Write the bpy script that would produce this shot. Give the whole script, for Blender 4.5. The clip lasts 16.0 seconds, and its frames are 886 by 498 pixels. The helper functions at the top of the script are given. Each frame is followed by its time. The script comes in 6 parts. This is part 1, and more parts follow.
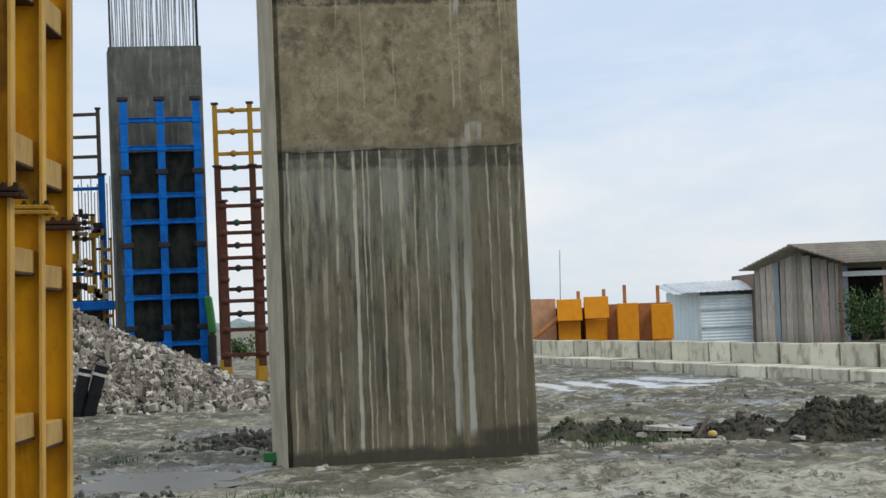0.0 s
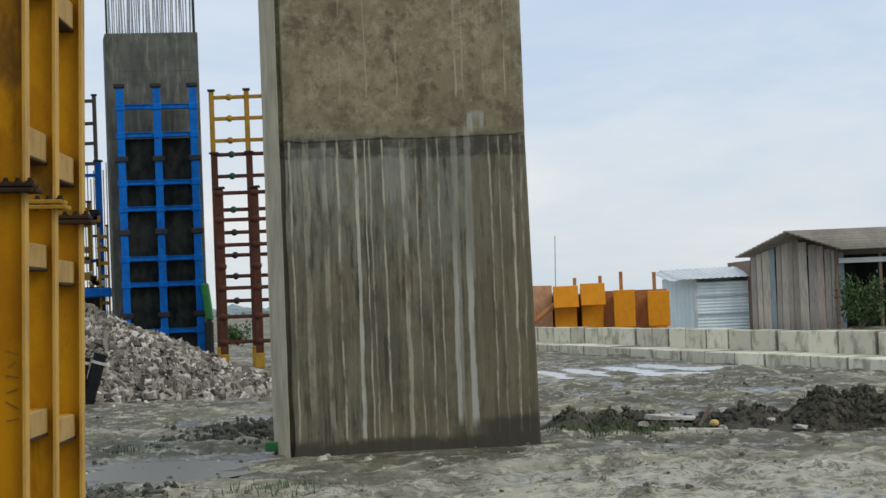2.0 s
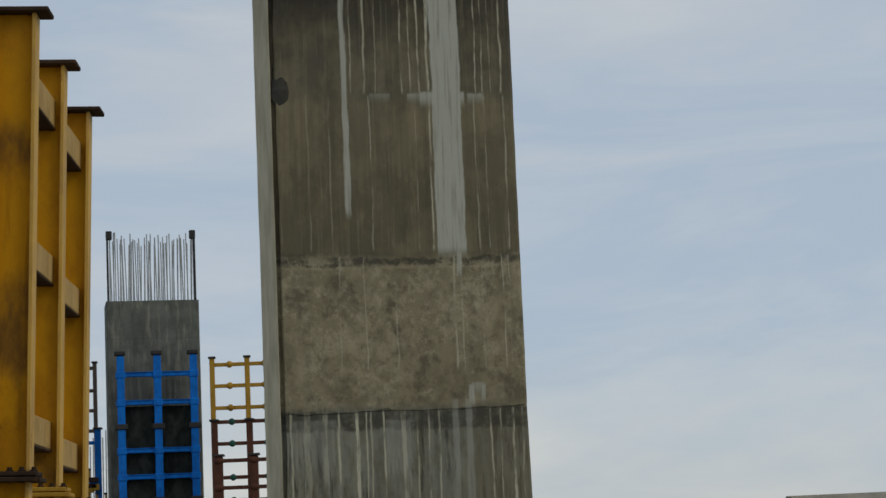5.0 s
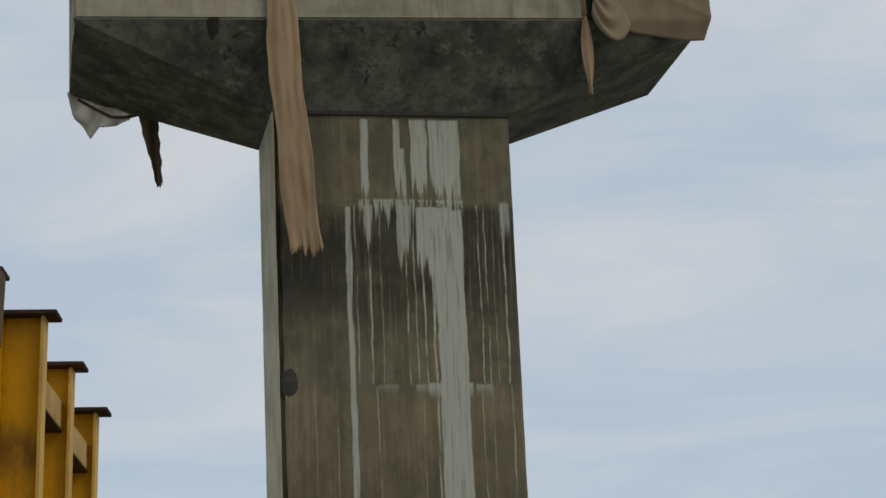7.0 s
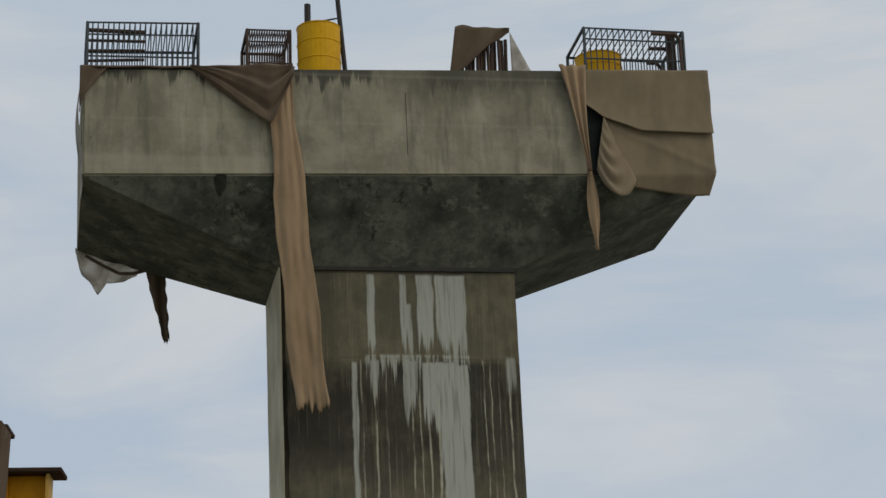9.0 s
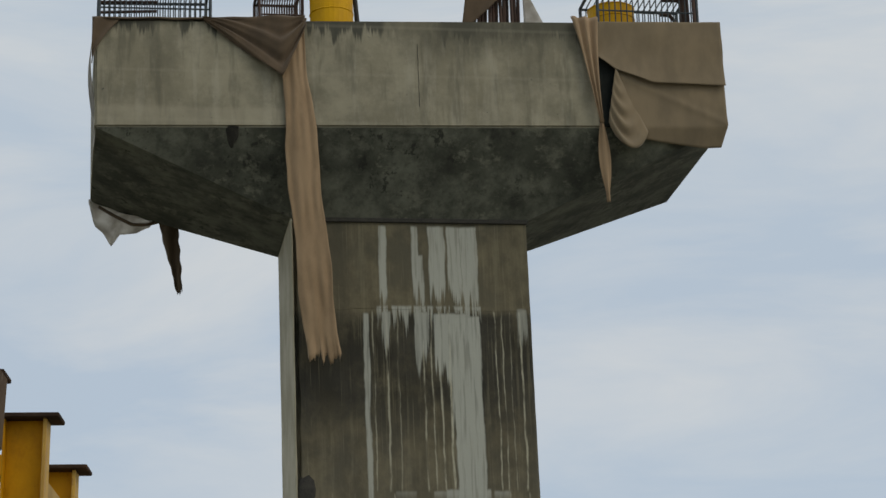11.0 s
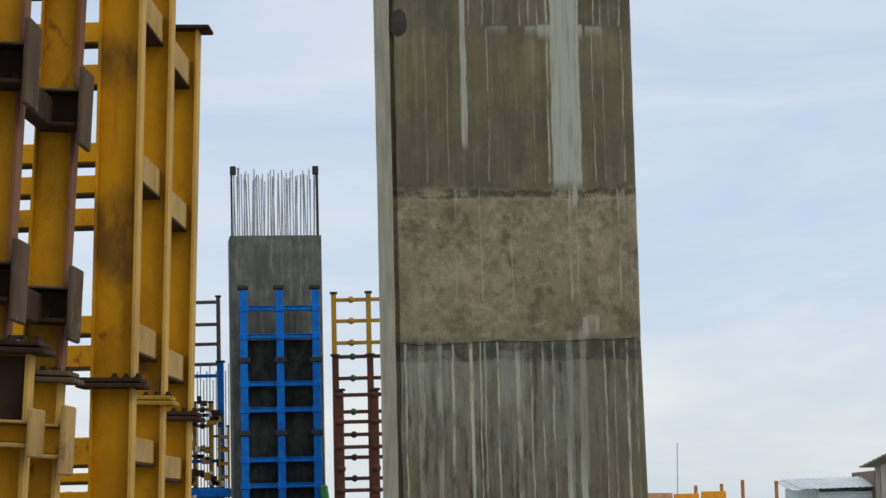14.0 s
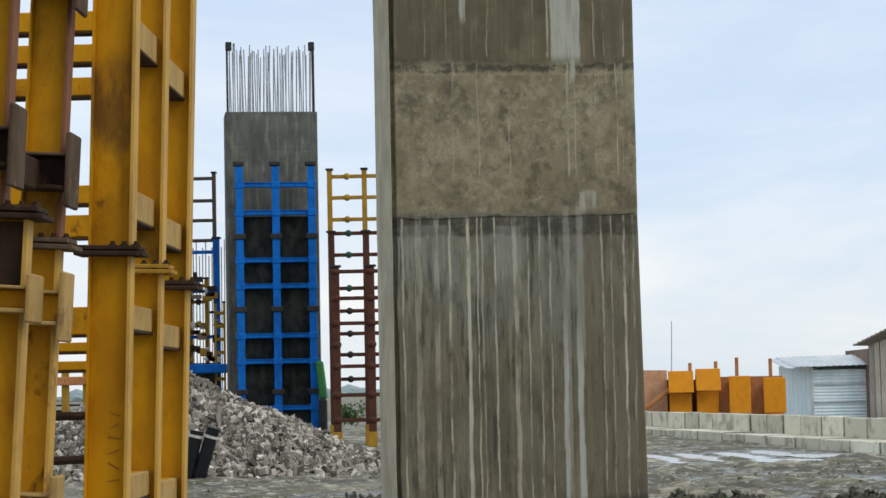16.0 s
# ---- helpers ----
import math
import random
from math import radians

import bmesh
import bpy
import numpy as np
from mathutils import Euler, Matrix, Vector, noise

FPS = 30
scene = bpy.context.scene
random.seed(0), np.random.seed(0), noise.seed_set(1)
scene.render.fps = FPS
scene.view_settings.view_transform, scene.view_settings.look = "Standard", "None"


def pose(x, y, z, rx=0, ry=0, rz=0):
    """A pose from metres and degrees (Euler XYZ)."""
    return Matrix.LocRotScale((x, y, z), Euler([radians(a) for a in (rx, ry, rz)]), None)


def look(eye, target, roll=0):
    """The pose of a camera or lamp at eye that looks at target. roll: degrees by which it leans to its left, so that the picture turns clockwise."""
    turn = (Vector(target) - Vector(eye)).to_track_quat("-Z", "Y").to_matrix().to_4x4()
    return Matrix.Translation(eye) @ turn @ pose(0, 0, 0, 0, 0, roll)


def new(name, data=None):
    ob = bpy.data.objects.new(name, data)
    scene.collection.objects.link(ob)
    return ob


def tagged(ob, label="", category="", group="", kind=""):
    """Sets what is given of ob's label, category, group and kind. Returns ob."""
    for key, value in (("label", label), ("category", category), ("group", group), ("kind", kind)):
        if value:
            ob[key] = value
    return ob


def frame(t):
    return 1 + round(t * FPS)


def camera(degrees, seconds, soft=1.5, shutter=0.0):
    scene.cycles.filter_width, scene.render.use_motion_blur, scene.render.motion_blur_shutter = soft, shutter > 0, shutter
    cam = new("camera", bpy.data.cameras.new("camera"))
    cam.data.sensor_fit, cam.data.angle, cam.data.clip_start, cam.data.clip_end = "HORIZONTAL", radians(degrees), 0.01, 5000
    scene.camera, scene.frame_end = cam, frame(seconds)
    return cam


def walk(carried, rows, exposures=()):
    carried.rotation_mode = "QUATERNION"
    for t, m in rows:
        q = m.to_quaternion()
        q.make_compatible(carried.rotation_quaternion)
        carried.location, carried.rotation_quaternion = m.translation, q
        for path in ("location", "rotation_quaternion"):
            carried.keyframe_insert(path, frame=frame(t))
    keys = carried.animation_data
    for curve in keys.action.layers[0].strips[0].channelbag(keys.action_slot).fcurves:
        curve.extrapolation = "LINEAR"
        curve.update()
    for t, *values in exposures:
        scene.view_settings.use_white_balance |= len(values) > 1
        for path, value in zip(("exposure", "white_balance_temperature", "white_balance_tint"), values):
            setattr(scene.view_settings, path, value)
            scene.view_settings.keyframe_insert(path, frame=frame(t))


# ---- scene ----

def aim(x, y, z, pitch, yaw, roll):
    return Matrix.Translation((x, y, z)) @ pose(0, 0, 0, 0, 0, yaw) @ pose(0, 0, 0, pitch) @ pose(0, 0, 0, 0, 0, roll)


cam = camera(22, 16.0)
PATH = [
    (0.0, aim(-0.028, -0.012, 1.596, 91.694, -1.276, -2.216)),
    (0.5, aim(-0.020, -0.018, 1.602, 91.581, -1.317, -2.152)),
    (1.0, aim(-0.022, -0.010, 1.612, 91.475, -1.314, -2.193)),
    (1.5, aim(-0.062, 0.011, 1.628, 91.364, -1.341, -2.181)),
    (2.0, aim(-0.121, 0.032, 1.643, 91.325, -1.420, -2.218)),
    (2.5, aim(-0.152, 0.053, 1.675, 92.342, -1.551, -2.180)),
    (3.0, aim(-0.154, 0.069, 1.698, 93.610, -1.450, -2.111)),
    (3.2, aim(-0.151, 0.073, 1.701, 94.229, -1.364, -2.125)),
    (5.3, aim(-0.145, 0.052, 1.758, 98.754, -1.794, -2.489)),
    (5.5, aim(-0.145, 0.055, 1.765, 99.438, -1.886, -2.530)),
    (6.0, aim(-0.141, 0.053, 1.776, 101.419, -2.100, -2.629)),
    (6.5, aim(-0.129, 0.058, 1.804, 103.116, -1.972, -2.536)),
    (7.0, aim(-0.129, 0.060, 1.822, 105.074, -1.744, -2.571)),
    (7.5, aim(-0.130, 0.066, 1.835, 106.559, -1.522, -2.544)),
    (8.0, aim(-0.133, 0.062, 1.835, 107.742, -1.581, -2.606)),
    (8.5, aim(-0.131, 0.054, 1.831, 108.564, -1.695, -2.712)),
    (8.7, aim(-0.130, 0.052, 1.831, 108.758, -1.745, -2.708)),
    (9.7, aim(-0.092, 0.032, 1.803, 109.130, -1.690, -2.650)),
    (10.8, aim(-0.035, 0.003, 1.769, 108.455, -1.422, -2.510)),
    (11.0, aim(-0.008, -0.002, 1.777, 107.828, -1.120, -2.420)),
    (11.5, aim(0.010, -0.030, 1.734, 106.022, -0.584, -2.192)),
    (12.0, aim(-0.000, -0.040, 1.701, 103.879, 0.129, -1.867)),
    (12.5, aim(-0.009, -0.044, 1.675, 101.646, 0.435, -1.775)),
    (13.0, aim(-0.017, -0.046, 1.662, 99.762, 0.775, -1.584)),
    (13.5, aim(-0.023, -0.054, 1.648, 98.008, 1.313, -1.261)),
    (14.0, aim(-0.035, -0.049, 1.618, 96.559, 1.528, -1.325)),
    (14.5, aim(-0.032, -0.038, 1.595, 95.319, 1.562, -1.290)),
    (15.0, aim(-0.043, -0.028, 1.582, 94.569, 1.506, -1.203)),
    (15.5, aim(-0.049, -0.019, 1.574, 94.044, 1.489, -1.170)),
    (16.0, aim(-0.052, -0.015, 1.580, 93.502, 1.476, -1.137)),
]
EXPOSURES = [(0.0, -0.08, 6550, 10), (1.0, -0.12, 6550, 9), (1.5, -0.20, 6550, 9), (2.0, -0.19, 6550, 9), (2.5, -0.34, 6550, 8), (3.2, -0.53, 6550, 8), (5.3, -0.66, 6700, 7), (7.0, -0.50, 6800, 8), (8.5, -0.58, 6800, 8), (11.0, -0.50, 6800, 7), (11.5, -0.55, 6800, 7), (12.0, -0.46, 6750, 7), (12.5, -0.42, 6700, 7), (13.5, -0.35, 6650, 8), (14.5, -0.04, 6550, 9), (16.0, 0.0, 6550, 9)]
walk(cam, PATH, EXPOSURES)

# ---- light: an overcast day, soft sun from the side ----
world = bpy.data.worlds.new("overcast")
scene.world = world
world.use_nodes = True
wn, wl = world.node_tree.nodes, world.node_tree.links
wn.clear()


def wnode(kind, **k):
    n = wn.new(kind)
    for key, v in k.items():
        n.inputs[key].default_value = v
    return n


w_out = wn.new("ShaderNodeOutputWorld")
w_sky = wn.new("ShaderNodeTexSky")
w_sky.sky_type, w_sky.sun_disc = "NISHITA", False
w_sky.sun_elevation, w_sky.sun_rotation = radians(42), radians(120)
w_bg_sky = wnode("ShaderNodeBackground", Strength=0.10)
w_bg_cloud = wnode("ShaderNodeBackground", Strength=1.18)
w_mix = wnode("ShaderNodeMixShader", Fac=0.85)
w_tc = wn.new("ShaderNodeTexCoord")
w_sep = wn.new("ShaderNodeSeparateXYZ")
w_map = wn.new("ShaderNodeMapping")
w_map.inputs["Scale"].default_value = (1.2, 1.2, 5.0)
w_map.inputs["Rotation"].default_value = (0.15, 0.1, 0)
w_noise = wnode("ShaderNodeTexNoise", Scale=3.2, Detail=7.0, Roughness=0.56, Distortion=0.5)
w_ramp = wn.new("ShaderNodeValToRGB")
w_grad = wn.new("ShaderNodeValToRGB")
w_blend = wn.new("ShaderNodeMix")
w_blend.data_type = "RGBA"
w_blend.blend_type = "MULTIPLY"
w_blend.inputs["Factor"].default_value = 1.0
r = w_grad.color_ramp.elements
r[0].position, r[0].color = 0.0, (0.82, 0.83, 0.84, 1)
r[1].position, r[1].color = 0.5, (0.80, 0.835, 0.895, 1)
e = r.new(0.10)
e.color = (0.69, 0.76, 0.878, 1)
e = r.new(0.25)
e.color = (0.71, 0.765, 0.865, 1)
r = w_ramp.color_ramp.elements
r[0].position, r[0].color = 0.42, (0.83, 0.913, 0.998, 1)
r[1].position, r[1].color = 0.66, (1.105, 1.083, 1.043, 1)
wl.new(w_tc.outputs["Generated"], w_sep.inputs[0])
wl.new(w_tc.outputs["Generated"], w_map.inputs[0])
wl.new(w_map.outputs[0], w_noise.inputs["Vector"])
wl.new(w_noise.outputs["Fac"], w_ramp.inputs[0])
wl.new(w_sep.outputs["Z"], w_grad.inputs[0])
wl.new(w_grad.outputs[0], w_blend.inputs["A"])
wl.new(w_ramp.outputs[0], w_blend.inputs["B"])
wl.new(w_blend.outputs["Result"], w_bg_cloud.inputs["Color"])
wl.new(w_sky.outputs[0], w_bg_sky.inputs["Color"])
wl.new(w_bg_sky.outputs[0], w_mix.inputs[1])
wl.new(w_bg_cloud.outputs[0], w_mix.inputs[2])
wl.new(w_mix.outputs[0], w_out.inputs[0])

sun = new("sun", bpy.data.lights.new("sun", "SUN"))
sun.data.energy, sun.data.angle, sun.data.color = 1.3, radians(30), (1.0, 0.93, 0.82)
sun.matrix_world = look((26, -8, 25), (0, 8, 0))


# ---- materials ----
class Nodes:
    """Short hand for building one node material."""

    def __init__(self, name):
        self.m = bpy.data.materials.new(name)
        self.m.use_nodes = True
        self.n, self.l = self.m.node_tree.nodes, self.m.node_tree.links
        self.bsdf = self.n["Principled BSDF"]
        self.tc = self.n.new("ShaderNodeTexCoord")

    def put(self, v, sock):
        if isinstance(v, (int, float)):
            sock.default_value = v
        elif isinstance(v, tuple):
            sock.default_value = (*v, 1)[: len(sock.default_value)] if len(v) == 3 else v
        else:
            self.l.new(v, sock)

    def coord(self, scale=(1, 1, 1), shift=(0, 0, 0), kind="Object"):
        n = self.n.new("ShaderNodeMapping")
        n.inputs["Scale"].default_value = scale
        n.inputs["Location"].default_value = shift
        self.l.new(self.tc.outputs[kind], n.inputs[0])
        return n.outputs[0]

    def noise(self, scale, detail=4, rough=0.55, stretch=(1, 1, 1), shift=(0, 0, 0), warp=0.0):
        n = self.n.new("ShaderNodeTexNoise")
        n.inputs["Scale"].default_value, n.inputs["Detail"].default_value = scale, detail
        n.inputs["Roughness"].default_value, n.inputs["Distortion"].default_value = rough, warp
        self.l.new(self.coord(stretch, shift), n.inputs["Vector"])
        return n.outputs["Fac"]

    def ramp(self, v, a, b, x=0.0, y=1.0):
        n = self.n.new("ShaderNodeMapRange")
        n.interpolation_type = "SMOOTHSTEP"
        self.put(v, n.inputs[0])
        for i, k in enumerate((a, b, x, y)):
            n.inputs[i + 1].default_value = k
        return n.outputs[0]

    def math(self, op, a, b=0.0):
        n = self.n.new("ShaderNodeMath")
        n.operation = op
        self.put(a, n.inputs[0])
        self.put(b, n.inputs[1])
        return n.outputs[0]

    def mix(self, fac, a, b, blend="MIX"):
        n = self.n.new("ShaderNodeMix")
        n.data_type, n.blend_type = "RGBA", blend
        self.put(fac, n.inputs["Factor"])
        self.put(a, n.inputs["A"])
        self.put(b, n.inputs["B"])
        return n.outputs["Result"]

    def xyz(self):
        n = self.n.new("ShaderNodeSeparateXYZ")
        self.l.new(self.tc.outputs["Object"], n.inputs[0])
        return n.outputs

    def island(self):
        return self.n.new("ShaderNodeNewGeometry").outputs["Random Per Island"]

    def each(self):
        return self.n.new("ShaderNodeObjectInfo").outputs["Random"]

    def done(self, colour, rough=0.8, bump=None, strength=0.3, dist=0.01, metal=0.0, spec=0.5):
        self.put(colour, self.bsdf.inputs["Base Color"])
        self.put(rough, self.bsdf.inputs["Roughness"])
        self.bsdf.inputs["Metallic"].default_value = metal
        self.bsdf.inputs["Specular IOR Level"].default_value = spec
        if bump is not None:
            b = self.n.new("ShaderNodeBump")
            b.inputs["Strength"].default_value, b.inputs["Distance"].default_value = strength, dist
            self.put(bump, b.inputs["Height"])
            self.l.new(b.outputs[0], self.bsdf.inputs["Normal"])
        return self.m


def plain(name, a, b, scale=6.0, rough=0.75, metal=0.0, stretch=(1, 1, 1), bump=0.3, spec=0.4, fine=9.0):
    """Two tones mingled at two scales, with relief."""
    k = Nodes(name)
    big, small = k.noise(scale, 5, 0.6, stretch), k.noise(scale * fine, 4, 0.6, stretch)
    f = k.ramp(k.math("ADD", k.math("MULTIPLY", big, 0.65), k.math("MULTIPLY", small, 0.35)), 0.35, 0.65)
    return k.done(k.mix(f, a, b), k.ramp(big, 0.3, 0.7, rough - 0.12, min(1.0, rough + 0.12)), small, bump, 0.01, metal, spec)


def painted_steel(name, paint, dark, rust, amount=0.5, rough=0.45, stains=()):
    """Site paint: faint fading, grime runs, rust breaking through, and burnt stains (z from, z to, y from, y to)."""
    k = Nodes(name)
    grime = k.noise(4.0, 6, 0.7, (1, 1, 0.6))
    wear = k.noise(14.0, 6, 0.65, (1, 1, 0.7), (3, 1, 2))
    fine = k.noise(70.0, 3, 0.6)
    blotch = k.noise(1.6, 3, 0.5, (1, 1, 1), (7, 2, 5))
    c = k.mix(k.ramp(grime, 0.40, 0.66, 0, 0.8), paint, dark)
    c = k.mix(k.ramp(k.noise(3.0, 6, 0.7, (1, 1, 0.6), (9, 4, 1)), 0.54, 0.70, 0, 0.40 * min(1.0, amount * 2)), c, tuple(0.35 * v for v in dark))
    run = k.math("MULTIPLY", k.ramp(k.noise(26.0, 4, 0.6, (1, 1, 0.05), (2, 2, 8)), 0.58, 0.68), k.ramp(k.noise(1.1, 3, 0.6, (1, 1, 1), (8, 5, 2)), 0.50, 0.62, 0, 0.6 * amount))
    c = k.mix(run, c, tuple(0.3 * v for v in dark))
    x, y, z = k.xyz()
    wz = k.math("ADD", z, k.math("MULTIPLY", k.math("SUBTRACT", k.noise(5.0, 5, 0.7, (1, 1, 0.4), (1, 2, 3)), 0.5), 0.5))
    for z0, z1, y0, y1 in stains:
        a = k.math("MULTIPLY", k.ramp(wz, z0 - 0.08, z0 + 0.10), k.ramp(wz, z1 + 0.10, z1 - 0.08))
        b = k.math("MULTIPLY", k.ramp(y, y0 - 0.01, y0), k.ramp(y, y1, y1 - 0.01))
        c = k.mix(k.math("MULTIPLY", k.math("MULTIPLY", a, b), k.ramp(k.noise(9.0, 5, 0.7, (1, 1, 0.35), (5, 1, 1)), 0.30, 0.60, 0.35, 0.85)), c, (0.105, 0.048, 0.012))
    m = k.ramp(k.math("ADD", k.math("MULTIPLY", wear, 0.6), k.math("MULTIPLY", blotch, 0.4)), 0.68 - 0.2 * amount, 0.76 - 0.16 * amount)
    c = k.mix(k.math("MULTIPLY", m, 0.8), c, rust)
    return k.done(c, k.ramp(m, 0, 1, rough + 0.1, 0.9), k.math("ADD", fine, k.math("MULTIPLY", m, -0.6)), 0.25, 0.004, spec=0.15)


def streaked_concrete():
    """The shaft: pours of different tone, fine runs of laitance, broad pale runs and damp."""
    k = Nodes("shaft_concrete")
    x, y, z = k.xyz()
    wob = k.math("MULTIPLY", k.math("SUBTRACT", k.noise(1.3, 4, 0.6, (1, 1, 1), (2, 0, 4)), 0.5), 0.14)
    ragged = k.math("MULTIPLY", k.math("SUBTRACT", k.noise(7.0, 5, 0.7, (1, 1, 0.8), (5, 1, 7)), 0.5), 0.13)
    zz = k.math("ADD", k.math("ADD", z, wob), ragged)
    cr = k.n.new("ShaderNodeValToRGB")
    cr.color_ramp.interpolation = "LINEAR"
    k.put(k.math("DIVIDE", zz, 10.5), cr.inputs[0])
    el = cr.color_ramp.elements
    tones = ((0.0, (0.158, 0.148, 0.116)), (3.34, (0.132, 0.126, 0.104)), (3.37, (0.070, 0.066, 0.052)), (3.50, (0.050, 0.045, 0.034)), (3.58, (0.255, 0.218, 0.158)), (4.6, (0.245, 0.210, 0.152)), (5.19, (0.170, 0.146, 0.104)),
             (5.22, (0.050, 0.044, 0.032)), (5.29, (0.055, 0.048, 0.035)), (5.33, (0.112, 0.098, 0.068)), (6.2, (0.132, 0.115, 0.080)), (7.02, (0.165, 0.142, 0.100)), (7.10, (0.13, 0.115, 0.088)), (7.2, (0.115, 0.105, 0.083)), (7.9, (0.075, 0.068, 0.053)), (8.7, (0.045, 0.041, 0.032)), (9.26, (0.062, 0.057, 0.045)), (9.34, (0.118, 0.105, 0.076)), (10.5, (0.085, 0.078, 0.058)))
    el[0].position, el[0].color = 0.0, (*tones[0][1], 1)
    el[1].position, el[1].color = 1.0, (*tones[-1][1], 1)
    for p, c in tones[1:-1]:
        el.new(p / 10.5).color = (*c, 1)
    c = cr.outputs[0]
    # blotches and grain
    cloud, grain = k.noise(1.7, 6, 0.65, (1, 1, 0.8)), k.noise(22.0, 5, 0.7)
    c = k.mix(k.ramp(cloud, 0.40, 0.62, 0, 0.40), c, (0.29, 0.25, 0.18))
    c = k.mix(k.ramp(k.noise(2.6, 6, 0.7, (1, 1, 0.5), (5, 5, 1)), 0.46, 0.66, 0, 0.55), c, (0.075, 0.066, 0.048))
    second = k.ramp(k.math("ABSOLUTE", k.math("SUBTRACT", zz, 4.4)), 0.95, 0.75)
    c = k.mix(k.math("MULTIPLY", second, 0.5), c, (0.232, 0.207, 0.150))
    patch = k.noise(1.35, 5, 0.65, (1, 1, 0.9), (6, 3, 2))
    c = k.mix(k.math("MULTIPLY", k.ramp(patch, 0.44, 0.60), k.math("MULTIPLY", second, 0.5)), c, (0.36, 0.32, 0.24))
    c = k.mix(k.math("MULTIPLY", k.ramp(k.noise(2.3, 6, 0.72, (1, 1, 0.7), (9, 2, 5)), 0.48, 0.66), k.math("MULTIPLY", second, 0.55)), c, (0.110, 0.094, 0.066))
    lip = k.math("MULTIPLY", k.ramp(k.math("ABSOLUTE", k.math("SUBTRACT", k.math("ADD", z, k.math("MULTIPLY", wob, 1.4)), 5.16)), 0.05, 0.02), 0.45)
    c = k.mix(lip, c, (0.34, 0.30, 0.22))
    fleck = k.math("MULTIPLY", k.ramp(k.noise(11.0, 6, 0.78), 0.50, 0.60), k.ramp(k.noise(1.6, 3, 0.5, (1, 1, 1), (7, 1, 3)), 0.42, 0.56))
    c = k.mix(k.math("MULTIPLY", fleck, k.math("MULTIPLY", second, 0.55)), c, (0.40, 0.36, 0.28))
    c = k.mix(k.math("MULTIPLY", k.ramp(k.noise(8.0, 6, 0.78, (1, 1, 1), (3, 3, 3)), 0.52, 0.62), k.math("MULTIPLY", second, 0.5)), c, (0.12, 0.10, 0.068))
    # black mould in the fourth pour
    mould = k.math("MULTIPLY", k.ramp(zz, 7.6, 8.4), k.ramp(zz, 9.34, 9.22))
    c = k.mix(k.math("MULTIPLY", mould, k.ramp(k.noise(1.5, 6, 0.7, (1, 1, 0.7), (2, 6, 8)), 0.36, 0.58, 0.25, 0.9)), c, (0.022, 0.021, 0.017))
    # runs of all widths down the pours
    low = k.ramp(zz, 3.6, 3.45)
    plainer = k.math("ADD", k.math("MULTIPLY", k.math("SUBTRACT", 1.0, second), 0.42), k.math("MULTIPLY", low, 0.16))
    run1 = k.noise(6.0, 4, 0.6, (1, 0.4, 0.05), (1, 0, 0), 0.25)
    run2 = k.noise(15.0, 4, 0.65, (1, 0.4, 0.03), (4, 2, 1), 0.12)
    run3 = k.noise(30.0, 3, 0.6, (1, 0.4, 0.02), (9, 3, 1), 0.1)
    gate = k.ramp(k.noise(2.0, 4, 0.6, (1, 1, 0.45), (8, 8, 3)), 0.40, 0.56)
    c = k.mix(k.math("MULTIPLY", k.ramp(run1, 0.46, 0.60, 0, 0.6), plainer), c, (0.070, 0.064, 0.048))
    c = k.mix(k.math("MULTIPLY", k.math("MULTIPLY", k.ramp(run2, 0.50, 0.60, 0, 0.55), gate), plainer), c, (0.065, 0.06, 0.046))
    c = k.mix(k.math("MULTIPLY", k.math("MULTIPLY", k.ramp(run2, 0.47, 0.36, 0, 0.55), k.ramp(k.noise(2.0, 4, 0.6, (1, 1, 0.5), (1, 5, 2)), 0.42, 0.58)), plainer), c, (0.29, 0.265, 0.20))
    c = k.mix(k.math("MULTIPLY", k.ramp(run3, 0.60, 0.68, 0, 0.5), plainer), c, (0.36, 0.33, 0.26))
    # cool grey laitance clouding the top of the lowest pour, and brushed dark smears below it
    veil = k.math("MULTIPLY", low, k.ramp(k.math("ADD", zz, k.math("MULTIPLY", k.noise(3.5, 5, 0.7, (1, 1, 0.25), (2, 8, 5)), 2.6)), 2.9, 4.3))
    c = k.mix(k.math("MULTIPLY", veil, k.ramp(k.noise(9.0, 5, 0.7, (1, 1, 0.22), (4, 4, 8)), 0.36, 0.60, 0.15, 0.62)), c, (0.245, 0.262, 0.255))
    smear = k.math("MULTIPLY", low, k.ramp(k.noise(11.0, 6, 0.72, (1, 1, 0.10), (6, 6, 2), 0.3), 0.47, 0.62, 0, 0.9))
    c = k.mix(k.math("MULTIPLY", smear, k.ramp(k.noise(1.8, 4, 0.6, (1, 1, 0.6), (1, 7, 7)), 0.40, 0.58)), c, (0.048, 0.048, 0.040))
    warm = k.math("MULTIPLY", low, k.math("MULTIPLY", k.ramp(x, 1.9, 2.2), 0.45))
    c = k.mix(warm, c, (0.150, 0.128, 0.090))
    # ragged dark band under each joint of the lower pours
    for joint, deep in ((3.50, 0.20), (5.24, 0.07)):
        rag = k.math("ADD", z, k.math("MULTIPLY", k.math("SUBTRACT", k.noise(3.2, 6, 0.75, (1, 1, 1.4), (joint, 3, 1)), 0.5), 0.22))
        band = k.math("MULTIPLY", k.ramp(rag, joint - deep - 0.03, joint - deep + 0.02), k.ramp(rag, joint + 0.025, joint - 0.005))
